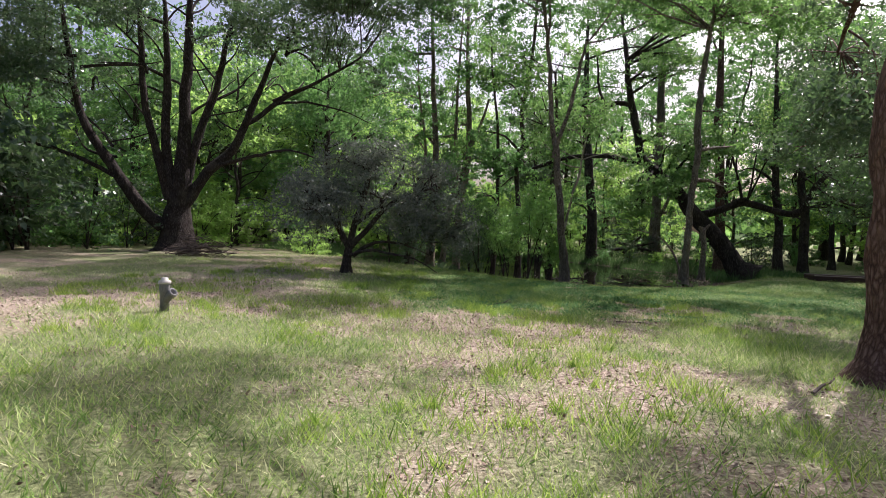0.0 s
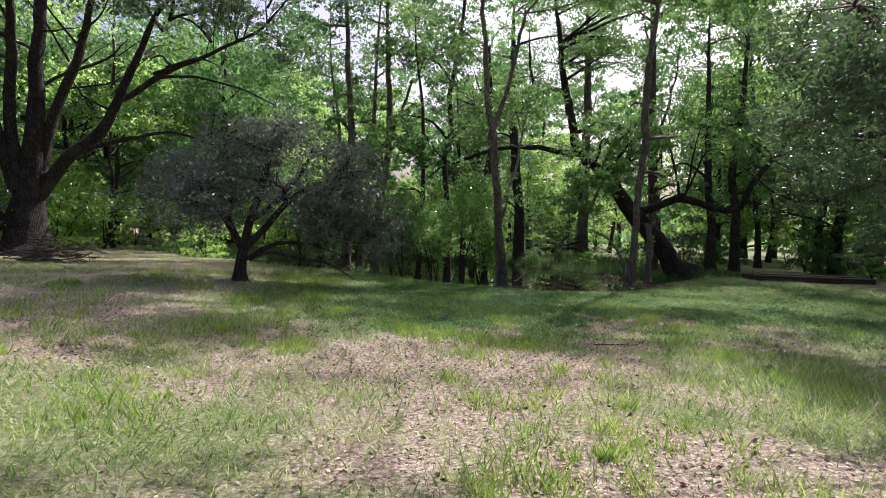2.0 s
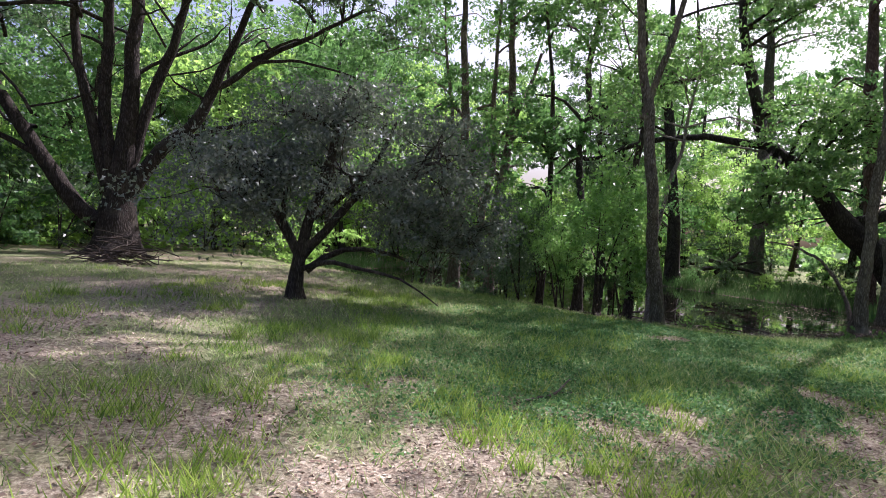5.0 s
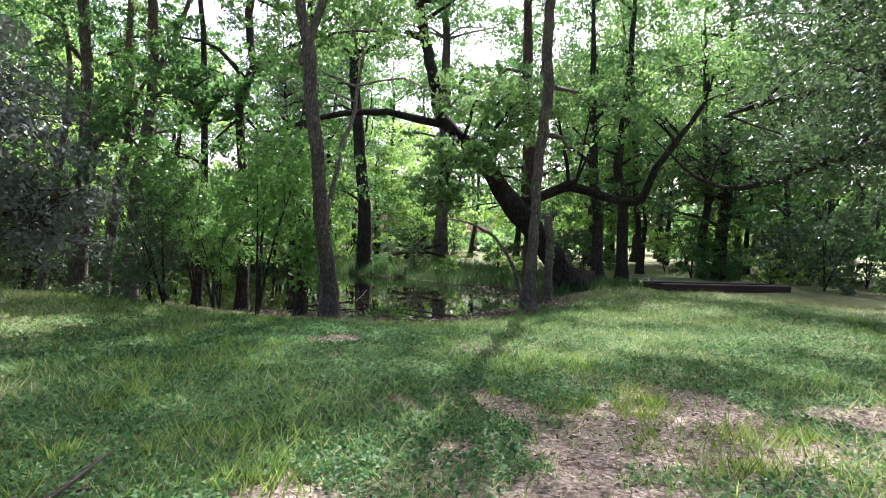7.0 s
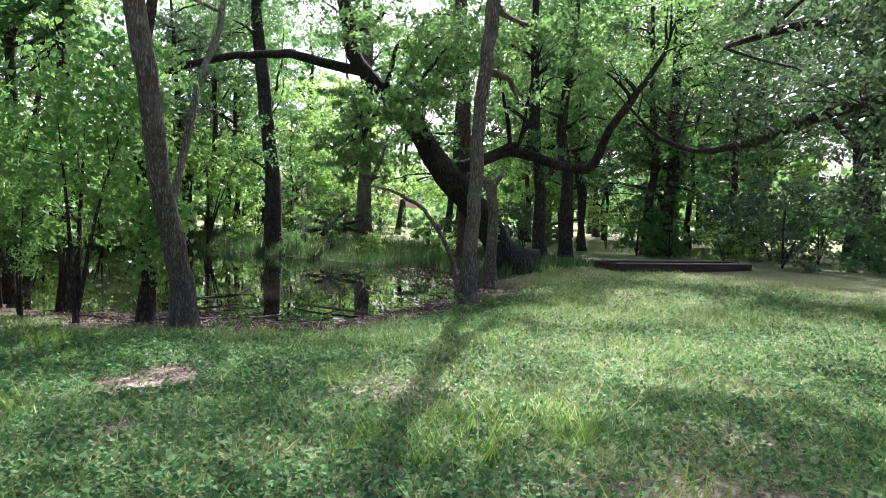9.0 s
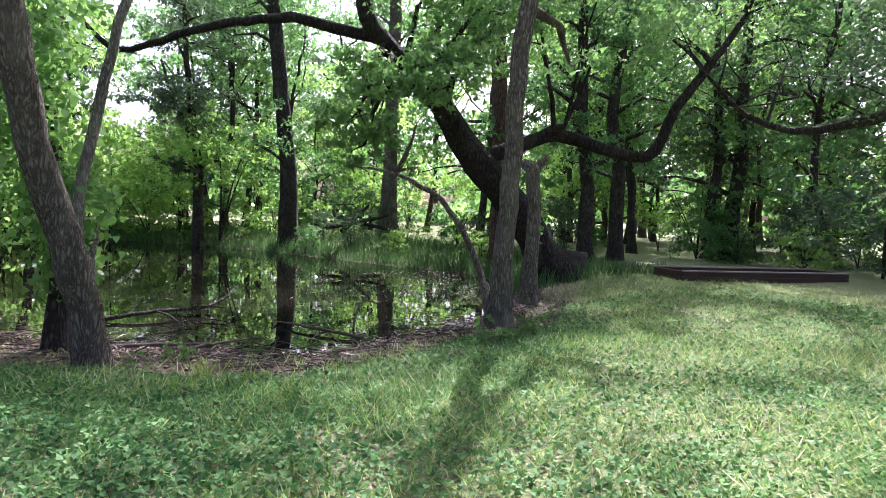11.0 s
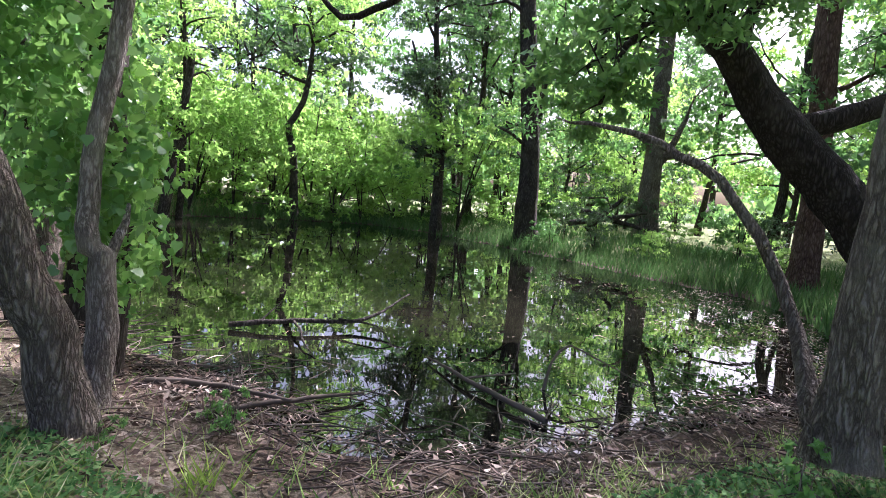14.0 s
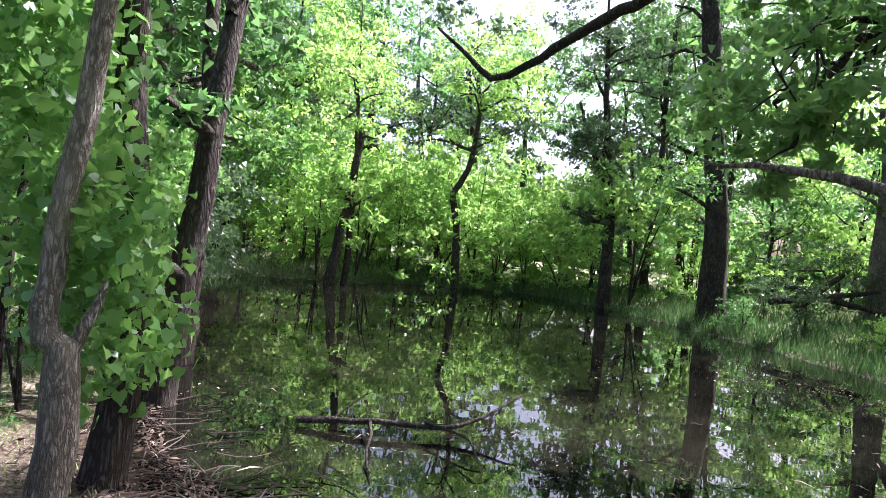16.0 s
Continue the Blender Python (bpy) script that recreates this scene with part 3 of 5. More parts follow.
make_tree("broken_trunk", "broken-off tree trunk with a few vine leaves", tb2,
          [[(9.74, 19.88, 1.15, 0.07), (9.82, 19.86, 1.35, 0.055), (9.95, 19.84, 1.5, 0.03)]], (), bark=BARK_GREY, sides=12, flare=0.3, seed=26, category="tree trunk",
          extra=[("vine_leaves", vine((9.85, 19.85, 0.75), (0.1, 0.1, 0.45), 90, 0.06, 34, tb2[0][:3]), "small green vine leaves")])

# massive leaning oak behind the point
make_tree("leaning_oak", "massive dark oak leaning over the pond with a broken limb",
          [(13.3, 23.9, -0.55, 0.6), (12.95, 24.0, -0.1, 0.42), (12.6, 24.15, 0.6, 0.36), (12.0, 24.3, 1.3, 0.34), (11.35, 24.45, 2.05, 0.31), (10.75, 24.5, 2.8, 0.25), (10.2, 24.5, 3.4, 0.2), (9.5, 24.6, 4.05, 0.18), (9.15, 24.7, 4.5, 0.17), (8.95, 24.8, 5.3, 0.16), (8.7, 24.9, 6.4, 0.15), (8.5, 25.0, 7.6, 0.12), (8.3, 25.2, 9.6, 0.07), (8.2, 25.3, 11.0, 0.03)],
          [[(11.5, 24.45, 1.95, 0.17), (12.1, 24.4, 2.1, 0.16), (12.75, 24.3, 2.4, 0.15), (13.2, 24.1, 2.5, 0.14), (13.75, 23.75, 2.32, 0.13), (14.2, 23.35, 2.18, 0.12), (14.75, 22.95, 2.12, 0.12), (14.95, 22.8, 2.5, 0.115), (15.1, 22.65, 3.15, 0.1), (15.5, 22.4, 3.8, 0.09), (16.2, 22.0, 5.0, 0.06)],
           [(12.75, 24.3, 2.4, 0.1), (13.0, 24.0, 2.62, 0.1), (13.2, 23.85, 2.66, 0.07)],
           [(8.6, 24.95, 6.5, 0.11), (8.1, 25.2, 6.62, 0.105), (7.7, 25.4, 6.5, 0.1), (7.35, 25.55, 6.2, 0.085), (6.85, 25.8, 6.1, 0.06), (6.0, 26.2, 6.3, 0.03)],
           [(7.75, 25.38, 6.5, 0.08), (7.5, 25.5, 6.95, 0.065), (7.35, 25.57, 7.6, 0.05), (7.3, 25.7, 9.0, 0.02)],
           [(9.3, 24.65, 4.1, 0.12), (8.55, 25.0, 4.25, 0.105), (7.8, 25.4, 4.4, 0.095), (6.9, 26.6, 4.45, 0.085), (6.1, 27.4, 4.35, 0.08), (5.3, 27.9, 4.0, 0.07), (4.6, 28.1, 3.85, 0.06), (4.1, 28.2, 4.3, 0.045), (3.3, 28.4, 5.0, 0.025)]],
          puffs_along([(9.2, 24.0, 3.6), (11.5, 24.2, 4.8)], (0.9, 0.8, 0.6), (0.9, 0.9, 0.6), 420, 11, 41)
          # added puffs that shade the litter on the near shore
          + puffs_along([(8.7, 23.5, 7.6), (9.9, 24.6, 8.4)], (0.4, 0.4, 0.3), (1.1, 1.1, 0.5), 400, 5, 47)
          + puffs_along([(8.1, 22.5, 2.1), (9.7, 23.3, 3.3)], (0.35, 0.35, 0.3), (0.6, 0.6, 0.4), 320, 9, 46)
          + puffs_along([(9.0, 26.0, 9.5), (11.5, 26.5, 11.5)], (1.2, 1.0, 0.6), (1.4, 1.4, 0.8), 420, 4, 42)
          # added puffs that break up the straight tree's shadow
          + puffs_along([(9.6, 21.8, 8.8), (11.8, 23.0, 9.4)], (0.6, 0.6, 0.4), (1.2, 1.2, 0.6), 420, 4, 44)
          + puffs_along([(14.6, 22.9, 4.6), (16.8, 21.8, 6.4)], (1.0, 1.0, 0.6), (1.2, 1.2, 0.7), 420, 8, 43),
          LEAF_BRIGHT, BARK_OAK, 0.13, 14, 0.35, seed=40)


def slim_tree(trunk, seed, leaf=LEAF_MID, bark=BARK_DARK, top=11.0, n=7, low=4.0, count=430, label="slender tree with a high leafy crown", name="slender_tree", limbs=(), size=0.15, rad=1.3, leafy=True):
    """A thin woodland tree: its trunk goes on above the last given point to the height top."""
    x, y, z, r = trunk[-1]
    rr = np.random.default_rng(seed)
    dx, dy = rr.normal(0, 0.35, 2)
    full = list(trunk) + [(x + dx, y + dy, (z + top) / 2, r * 0.6), (x + dx * 1.5, y + dy * 1.5, top, r * 0.15)]
    sprays = puffs_along([(trunk[0][0], trunk[0][1], 1.3), (x, y, low + 0.8)], (0.55 * rad, 0.55 * rad, 0.4), (rad * 0.5, rad * 0.5, rad * 0.38), count * 0.34, 6, seed + 500) if leafy else []
    return make_tree(name, label, full, limbs, sprays + puffs_along([(x, y, low), (x + dx, y + dy, top)], (0.75 * rad, 0.75 * rad, 0.5), (rad * 0.9, rad * 0.9, rad * 0.55), count, n, seed),
                     leaf, bark, size, 8, 0.35, seed=seed, twigs=2, group="woodland trees")


slim_tree([(1.45, 24.2, g(1.45, 24.2) - 0.1, 0.2), (1.5, 24.2, 0.8, 0.15), (1.62, 24.2, 2.3, 0.14), (1.85, 24.25, 4.4, 0.12)], 51, LEAF_MID, BARK_GREY, 12, limbs=[[(1.8, 24.25, 4.2, 0.08), (2.1, 24.25, 4.9, 0.07), (2.6, 24.3, 6.4, 0.05)]])
slim_tree([(0.38, 24.6, g(0.38, 24.6) - 0.1, 0.22), (0.43, 24.6, 1.5, 0.15), (0.5, 24.6, 4.0, 0.13)], 52, LEAF_MID, BARK_GREY, 12.5)
slim_tree([(0.84, 24.7, g(0.84, 24.7) - 0.1, 0.14), (1.08, 24.65, 1.5, 0.1), (1.35, 24.66, 3.5, 0.09), (1.3, 24.63, 6.0, 0.06)], 53, LEAF_BRIGHT, BARK_GREY, 11)
slim_tree([(-0.5, 25.2, g(-0.5, 25.2) - 0.1, 0.11), (-0.2, 25.2, 1.8, 0.085), (0.0, 25.3, 4.2, 0.06)], 54, LEAF_MID, BARK_GREY, 10)
slim_tree([(3.7, 21.5, g(3.7, 21.5) - 0.1, 0.13), (3.65, 22.0, 2.0, 0.095), (3.62, 22.4, 3.5, 0.085), (3.88, 22.6, 4.3, 0.08), (3.75, 22.8, 5.4, 0.08)], 55, LEAF_MID, BARK_DARK, 11.5,
          limbs=[[(3.85, 22.5, 4.2, 0.06), (4.55, 22.6, 4.9, 0.05), (5.3, 22.7, 5.3, 0.03)]])
slim_tree([(2.9, 22.6, g(2.9, 22.6) - 0.1, 0.09), (2.95, 22.6, 2.0, 0.07), (2.8, 22.6, 5.0, 0.05)], 56, LEAF_MID, BARK_DARK, 9.5)
make_tree("dead_snag", "dark leaning dead trunk broken off above the far shore", [(-1.3, 33.19, g(-1.3, 33.19) - 0.1, 0.17), (-1.17, 33.26, 0.65, 0.14), (-0.98, 33.36, 2.04, 0.13), (-0.86, 33.4, 3.2, 0.11), (-0.72, 33.42, 4.0, 0.09), (-0.7, 33.42, 4.12, 0.03)],
          [[(-0.8, 33.42, 3.7, 0.05), (-0.5, 33.42, 3.75, 0.03), (-0.2, 33.45, 3.7, 0.01)]], (), bark=BARK_DARK, sides=9, seed=57, category="dead tree")
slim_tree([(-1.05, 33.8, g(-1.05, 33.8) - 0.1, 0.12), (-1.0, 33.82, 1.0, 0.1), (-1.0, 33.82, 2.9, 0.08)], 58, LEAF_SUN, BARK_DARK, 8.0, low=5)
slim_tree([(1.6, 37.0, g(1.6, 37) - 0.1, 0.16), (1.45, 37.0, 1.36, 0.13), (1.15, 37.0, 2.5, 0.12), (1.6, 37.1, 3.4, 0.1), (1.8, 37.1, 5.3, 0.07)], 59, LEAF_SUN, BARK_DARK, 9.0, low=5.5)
slim_tree([(6.7, 35.9, g(6.7, 35.9) - 0.1, 0.19), (6.6, 35.9, 1.7, 0.15), (6.5, 35.9, 2.7, 0.13)], 60, LEAF_DARK, BARK_DARK, 9.5, n=14, low=3.2, limbs=[[(6.5, 35.9, 2.6, 0.1), (5.9, 35.9, 4.0, 0.07), (5.4, 35.9, 5.5, 0.04)]])
slim_tree([(9.4, 33.6, g(9.4, 33.6) - 0.1, 0.34), (9.15, 33.6, 2.5, 0.25), (8.9, 33.6, 5.3, 0.23), (8.7, 33.6, 7.3, 0.2)], 61, LEAF_MID, BARK_DARK, 14, n=14, low=6, rad=1.8)
slim_tree([(13.35, 34.7, g(13.35, 34.7) - 0.1, 0.42), (13.28, 34.75, 2.0, 0.3), (13.25, 34.75, 4.1, 0.27), (13.27, 34.75, 8.1, 0.24)], 62, LEAF_MID, BARK_GREY, 15, n=14, low=7.5, rad=1.9, limbs=[[(13.3, 34.75, 1.7, 0.15), (13.8, 34.7, 2.6, 0.12), (14.2, 34.7, 3.6, 0.07)]])
slim_tree([(13.6, 26.9, g(13.6, 26.9) - 0.1, 0.25), (13.5, 26.9, 2.0, 0.2), (13.35, 26.95, 4.5, 0.19), (13.25, 27.0, 6.4, 0.18)], 63, LEAF_MID, BARK_RED, 15, n=8, low=10, rad=1.8)
slim_tree([(22.35, 26.85, g(22.35, 26.85) - 0.1, 0.28), (22.4, 26.8, 1.3, 0.23), (22.5, 26.7, 2.9, 0.21)], 64, LEAF_MID, BARK_DARK, 13, n=14, low=4.5, rad=1.9)
slim_tree([(21.7, 27.1, g(21.7, 27.1) - 0.1, 0.2), (21.75, 27.1, 1.5, 0.16), (21.9, 27.0, 3.2, 0.14)], 65, LEAF_DARK, BARK_DARK, 12, n=10, low=4.5, rad=1.7)
slim_tree([(17.1, 26.4, g(17.1, 26.4) - 0.1, 0.24), (17.05, 26.45, 2.4, 0.19), (16.9, 26.6, 3.7, 0.17)], 66, LEAF_MID, BARK_DARK, 12.5, n=12, low=4.2, rad=1.8)
slim_tree([(15.9, 26.2, g(15.9, 26.2) - 0.1, 0.22), (15.8, 26.2, 2.0, 0.17), (15.6, 26.3, 3.6, 0.15)], 67, LEAF_MID, BARK_DARK, 11.5, n=10, low=4.0, rad=1.7)

# great spreading oak on the lawn
def oak_boughs():
    """Thin crooked boughs that fan out from the oak's stems."""
    rr = np.random.default_rng(75)
    stems = [((-9.7, 23.4, 3.5), (-9.5, 23.5, 10.0)), ((-10.1, 23.2, 3.0), (-10.4, 23.1, 10.0)), ((-9.4, 23.6, 3.5), (-7.9, 24.2, 10.0)), ((-8.2, 24.1, 3.8), (-5.4, 25.4, 9.5)),
             ((-6.8, 24.8, 5.9), (-2.6, 26.6, 9.6)), ((-11.6, 22.5, 2.8), (-13.3, 21.7, 8.0)), ((-10.6, 23.0, 4.0), (-11.1, 22.7, 9.5))]
    out = []
    for i in range(46):
        a, c = (np.array(v) for v in stems[i % 7])
        p = a + (c - a) * rr.uniform(0.05, 0.95)
        w = rr.uniform(0, 6.3)
        d = np.array([math.cos(w), math.sin(w) * 0.7, rr.uniform(0.1, 0.9)])
        n = rr.uniform(1.4, 3.2)
        q, r0 = p + d * n * 0.5 + rr.normal(0, 0.15, 3), rr.uniform(0.03, 0.065)
        out.append([(*p, r0), (*q, r0 * 0.7), (*(p + d * n + [0, 0, rr.uniform(-0.5, 0.4)]), r0 * 0.2)])
    return out


make_tree("spreading_oak", "great dark spreading oak with many stems from a thick bole",
          [(-9.82, 23.34, -0.45, 0.85), (-9.8, 23.36, 0.4, 0.62), (-9.79, 23.36, 1.2, 0.5), (-9.78, 23.36, 2.1, 0.36), (-9.65, 23.4, 4.5, 0.24), (-9.6, 23.45, 7.5, 0.18), (-9.5, 23.5, 10.0, 0.1), (-9.4, 23.5, 12.5, 0.03)],
          [[(-9.95, 23.3, 1.6, 0.210), (-10.2, 23.16, 4.1, 0.165), (-10.25, 23.14, 7.4, 0.120), (-10.4, 23.1, 10.0, 0.060), (-10.5, 23.1, 12.0, 0.022)],
           [(-9.6, 23.44, 2.0, 0.195), (-9.18, 23.65, 4.4, 0.158), (-8.54, 23.95, 6.8, 0.120), (-8.28, 24.07, 8.7, 0.090), (-7.9, 24.24, 10.1, 0.060), (-7.6, 24.4, 11.8, 0.022)],
           [(-9.55, 23.45, 1.6, 0.255), (-8.77, 23.84, 3.0, 0.225), (-8.0, 24.2, 3.85, 0.195), (-7.42, 24.47, 5.3, 0.158), (-6.83, 24.75, 7.0, 0.120), (-6.2, 25.0, 8.6, 0.083), (-5.0, 25.6, 9.8, 0.045), (-3.8, 26.0, 10.6, 0.015)],
           [(-7.42, 24.47, 5.1, 0.105), (-6.18, 25.05, 6.2, 0.090), (-4.9, 25.6, 7.1, 0.068), (-3.1, 26.4, 8.6, 0.045), (-1.95, 27.0, 10.6, 0.022)],
           [(-10.3, 23.1, 0.6, 0.255), (-10.98, 22.8, 1.4, 0.225), (-11.88, 22.38, 3.05, 0.188), (-12.4, 22.1, 3.9, 0.158), (-12.9, 21.9, 5.3, 0.128), (-13.24, 21.7, 7.3, 0.090), (-13.5, 21.5, 9.5, 0.045)],
           [(-10.08, 23.22, 1.8, 0.180), (-10.85, 22.86, 5.1, 0.135), (-11.06, 22.76, 8.1, 0.098), (-11.2, 22.7, 11.0, 0.038)],
           [(-8.6, 23.9, 3.2, 0.090), (-7.0, 23.4, 3.6, 0.068), (-5.2, 23.0, 3.9, 0.045), (-3.9, 22.8, 3.5, 0.022)],
           [(-6.5, 24.9, 6.0, 0.060), (-5.0, 25.0, 6.1, 0.045), (-3.6, 25.2, 5.9, 0.030), (-2.4, 25.3, 5.4, 0.015)],
           [(-11.5, 22.6, 2.4, 0.090), (-13.2, 21.4, 3.3, 0.068), (-15.0, 20.5, 3.6, 0.038), (-16.2, 20.0, 3.0, 0.015)]] + oak_boughs(),
          puffs_along([(-14.5, 21.5, 8.0), (-5.0, 25.0, 11.0)], (1.9, 1.9, 1.3), (1.7, 1.7, 0.8), 520, 24, 71)
          + puffs_along([(-17.5, 19.5, 4.0), (-12.5, 20.5, 9.5)], (1.4, 1.0, 1.4), (1.6, 1.6, 0.9), 620, 20, 72)
          # next four: high puffs added to shade the left of the lawn
          + puffs_along([(-6.0, 22.5, 10.0), (0.0, 24.0, 11.5)], (1.0, 1.0, 0.6), (1.7, 1.7, 0.8), 560, 11, 74)
          + puffs_along([(-4.0, 19.0, 8.6), (0.6, 20.6, 8.9)], (0.6, 0.9, 0.3), (1.4, 1.4, 0.6), 520, 10, 76) + puffs_along([(-6.5, 20.0, 8.6), (-3.0, 21.5, 8.8)], (0.6, 0.7, 0.3), (1.4, 1.4, 0.6), 480, 6, 77)
          + puffs_along([(-3.0, 16.4, 8.8), (0.4, 17.6, 9.0)], (0.5, 0.6, 0.25), (1.3, 1.3, 0.55), 480, 5, 78)
          + puffs_along([(-7.0, 24.5, 7.6), (-2.0, 26.5, 9.0)], (0.8, 0.8, 0.8), (1.1, 1.1, 0.5), 260, 11, 73),
          LEAF_DARK, BARK_OAK, 0.15, 14, 0.35, seed=70)

# small grey-leaved tree on the lawn
bush_puffs = puffs_along([(-3.3, 16.6, 1.8), (1.2, 17.2, 1.8)], (0.35, 0.6, 0.4), (1.05, 1.0, 0.8), 900, 20, 81) + puffs_along([(-2.0, 16.7, 3.1), (0.2, 17.0, 3.0)], (0.4, 0.5, 0.25), (0.9, 0.9, 0.5), 600, 8, 82) \
    + puffs_along([(0.4, 17.0, 0.9), (1.6, 17.4, 1.3)], (0.25, 0.4, 0.2), (0.6, 0.6, 0.6), 330, 5, 83)
make_tree("lawn_tree", "low spreading grey-green tree with twiggy drooping branches on the lawn",
          [(-1.78, 16.79, g(-1.78, 16.79) - 0.08, 0.15), (-1.7, 16.8, 0.4, 0.11), (-1.5, 16.83, 1.3, 0.085), (-1.3, 16.85, 2.2, 0.08), (-1.1, 16.9, 3.2, 0.03)],
          [[(-1.72, 16.8, 0.3, 0.1), (-1.2, 16.7, 0.9, 0.08), (-0.5, 16.8, 1.7, 0.06), (0.6, 17.0, 2.2, 0.03)],
           [(-1.7, 16.8, 0.5, 0.09), (-2.2, 16.6, 1.3, 0.07), (-3.1, 16.5, 2.2, 0.03)],
           [(-1.6, 16.8, 0.2, 0.07), (-1.0, 17.0, 0.6, 0.05), (-0.1, 17.2, 0.55, 0.03), (0.6, 17.3, 0.25, 0.012)],
           [(-1.7, 16.7, 0.15, 0.05), (-0.9, 16.3, 0.35, 0.04), (0.2, 16.0, 0.2, 0.02), (0.9, 15.8, -0.15, 0.008)],
           [(-1.5, 16.8, 1.1, 0.06), (-0.6, 17.1, 2.0, 0.05), (-0.2, 17.2, 2.9, 0.025)]],
          bush_puffs, LEAF_GREY, BARK_DARK, 0.085, 10, 0.5, seed=80, twigs=9, droop=0.5)

def bare_twigs():
    """Leafless grey ends below the broad oak's crown."""
    rr = np.random.default_rng(98)
    out = []
    for i in range(14):
        p = np.array((15.6, 18.4, 2.5)) + np.array((-1.8, 2.2, 0.5)) * rr.uniform(0, 1)
        d = np.array((rr.uniform(-1, 0.4), rr.uniform(-0.3, 0.8), rr.uniform(-0.35, 0.6)))
        n = rr.uniform(0.7, 1.7)
        out.append([(*p, 0.018), (*(p + d * n * 0.5 + rr.normal(0, 0.08, 3)), 0.012), (*(p + d * n), 0.004)])
    return out


# red-barked tree beside the start, and the broad oak on the sunny side of the lawn
make_tree("red_barked_tree", "thick reddish-brown barked tree on the lawn",
          [(5.72, 6.1, g(5.72, 6.1) - 0.1, 0.34), (5.72, 6.1, 0.25, 0.24), (5.7, 6.1, 1.4, 0.21), (5.68, 6.1, 2.6, 0.2), (5.65, 6.1, 4.5, 0.17), (5.7, 6.2, 7.5, 0.1), (5.8, 6.3, 10.0, 0.03)],
          [[(5.66, 6.1, 3.8, 0.1), (6.4, 7.4, 4.6, 0.08), (7.2, 9.0, 4.8, 0.05), (7.8, 10.4, 4.4, 0.02)]],
          # second and third: puffs added to dapple the lawn and widen the trunk's shadow
          puffs_along([(5.6, 6.4, 7.0), (6.4, 7.4, 9.5)], (1.3, 1.2, 0.8), (1.2, 1.2, 0.6), 330, 7, 91) + puffs_along([(2.2, 9.7, 8.3), (5.0, 11.3, 8.7)], (0.4, 0.45, 0.3), (1.1, 1.0, 0.5), 520, 10, 99) + puffs_along([(6.6, 7.4, 6.2), (7.3, 8.2, 7.6)], (0.25, 0.25, 0.3), (0.8, 0.8, 0.5), 420, 4, 89)
          + puffs_along([(9.3, 13.2, 4.4), (10.3, 14.8, 5.6)], (0.4, 0.5, 0.5), (0.9, 0.9, 0.6), 400, 5, 88)
          + puffs_along([(7.3, 9.6, 3.2), (9.4, 11.8, 4.4)], (0.5, 0.6, 0.5), (1.0, 1.0, 0.65), 620, 14, 92), LEAF_DARK, BARK_RED, 0.1, 14, 0.55, seed=90)
make_tree("broad_oak", "broad evergreen oak with dark glossy leaves drooping low over the lawn",
          [(17.4, 13.4, g(17.4, 13.4) - 0.1, 0.55), (17.4, 13.4, 0.6, 0.42), (17.3, 13.4, 2.2, 0.38), (17.0, 13.6, 4.5, 0.25), (16.8, 13.8, 7.5, 0.12), (16.7, 13.9, 10.0, 0.03)],
          [[(17.35, 13.4, 2.0, 0.22), (15.9, 14.2, 3.4, 0.18), (14.0, 15.4, 3.8, 0.13), (12.6, 16.4, 3.6, 0.08), (11.6, 17.0, 3.2, 0.03)],
           [(17.3, 13.5, 2.4, 0.2), (16.6, 15.4, 3.2, 0.16), (15.9, 17.5, 2.9, 0.11), (15.2, 19.2, 2.3, 0.08), (14.7, 20.2, 2.35, 0.05), (13.9, 20.6, 3.0, 0.03), (13.2, 20.7, 3.5, 0.01)],
           [(17.2, 13.4, 2.8, 0.2), (15.5, 12.8, 4.4, 0.15), (13.2, 12.6, 5.0, 0.1), (11.0, 12.6, 4.6, 0.04)],
           [(17.2, 13.5, 3.5, 0.2), (17.5, 16.0, 5.0, 0.13), (17.6, 18.5, 6.0, 0.06)]] + bare_twigs(),
          puffs_along([(11.2, 13.2, 3.6), (13.2, 15.6, 3.0)], (0.9, 0.9, 0.75), (1.0, 1.0, 0.7), 650, 15, 93)
          + puffs_along([(11.5, 12.5, 5.5), (16.5, 16.5, 7.0)], (1.4, 1.4, 0.9), (1.5, 1.5, 0.8), 520, 18, 94)
          + puffs_along([(15.0, 17.6, 3.0), (17.2, 20.0, 4.4)], (0.9, 0.9, 0.7), (1.1, 1.1, 0.7), 480, 10, 95)
          # small high puffs added to dapple the right of the lawn
          + puffs_along([(14.8, 18.2, 7.4), (18.6, 21.4, 8.2)], (0.7, 0.8, 0.3), (0.9, 0.9, 0.45), 260, 6, 94)
          + puffs_along([(13.6, 15.0, 1.5), (15.8, 16.6, 1.6)], (0.5, 0.5, 0.35), (0.8, 0.8, 0.5), 450, 6, 96), LEAF_DARK, BARK_DARK, 0.1, 12, 0.5, seed=97)


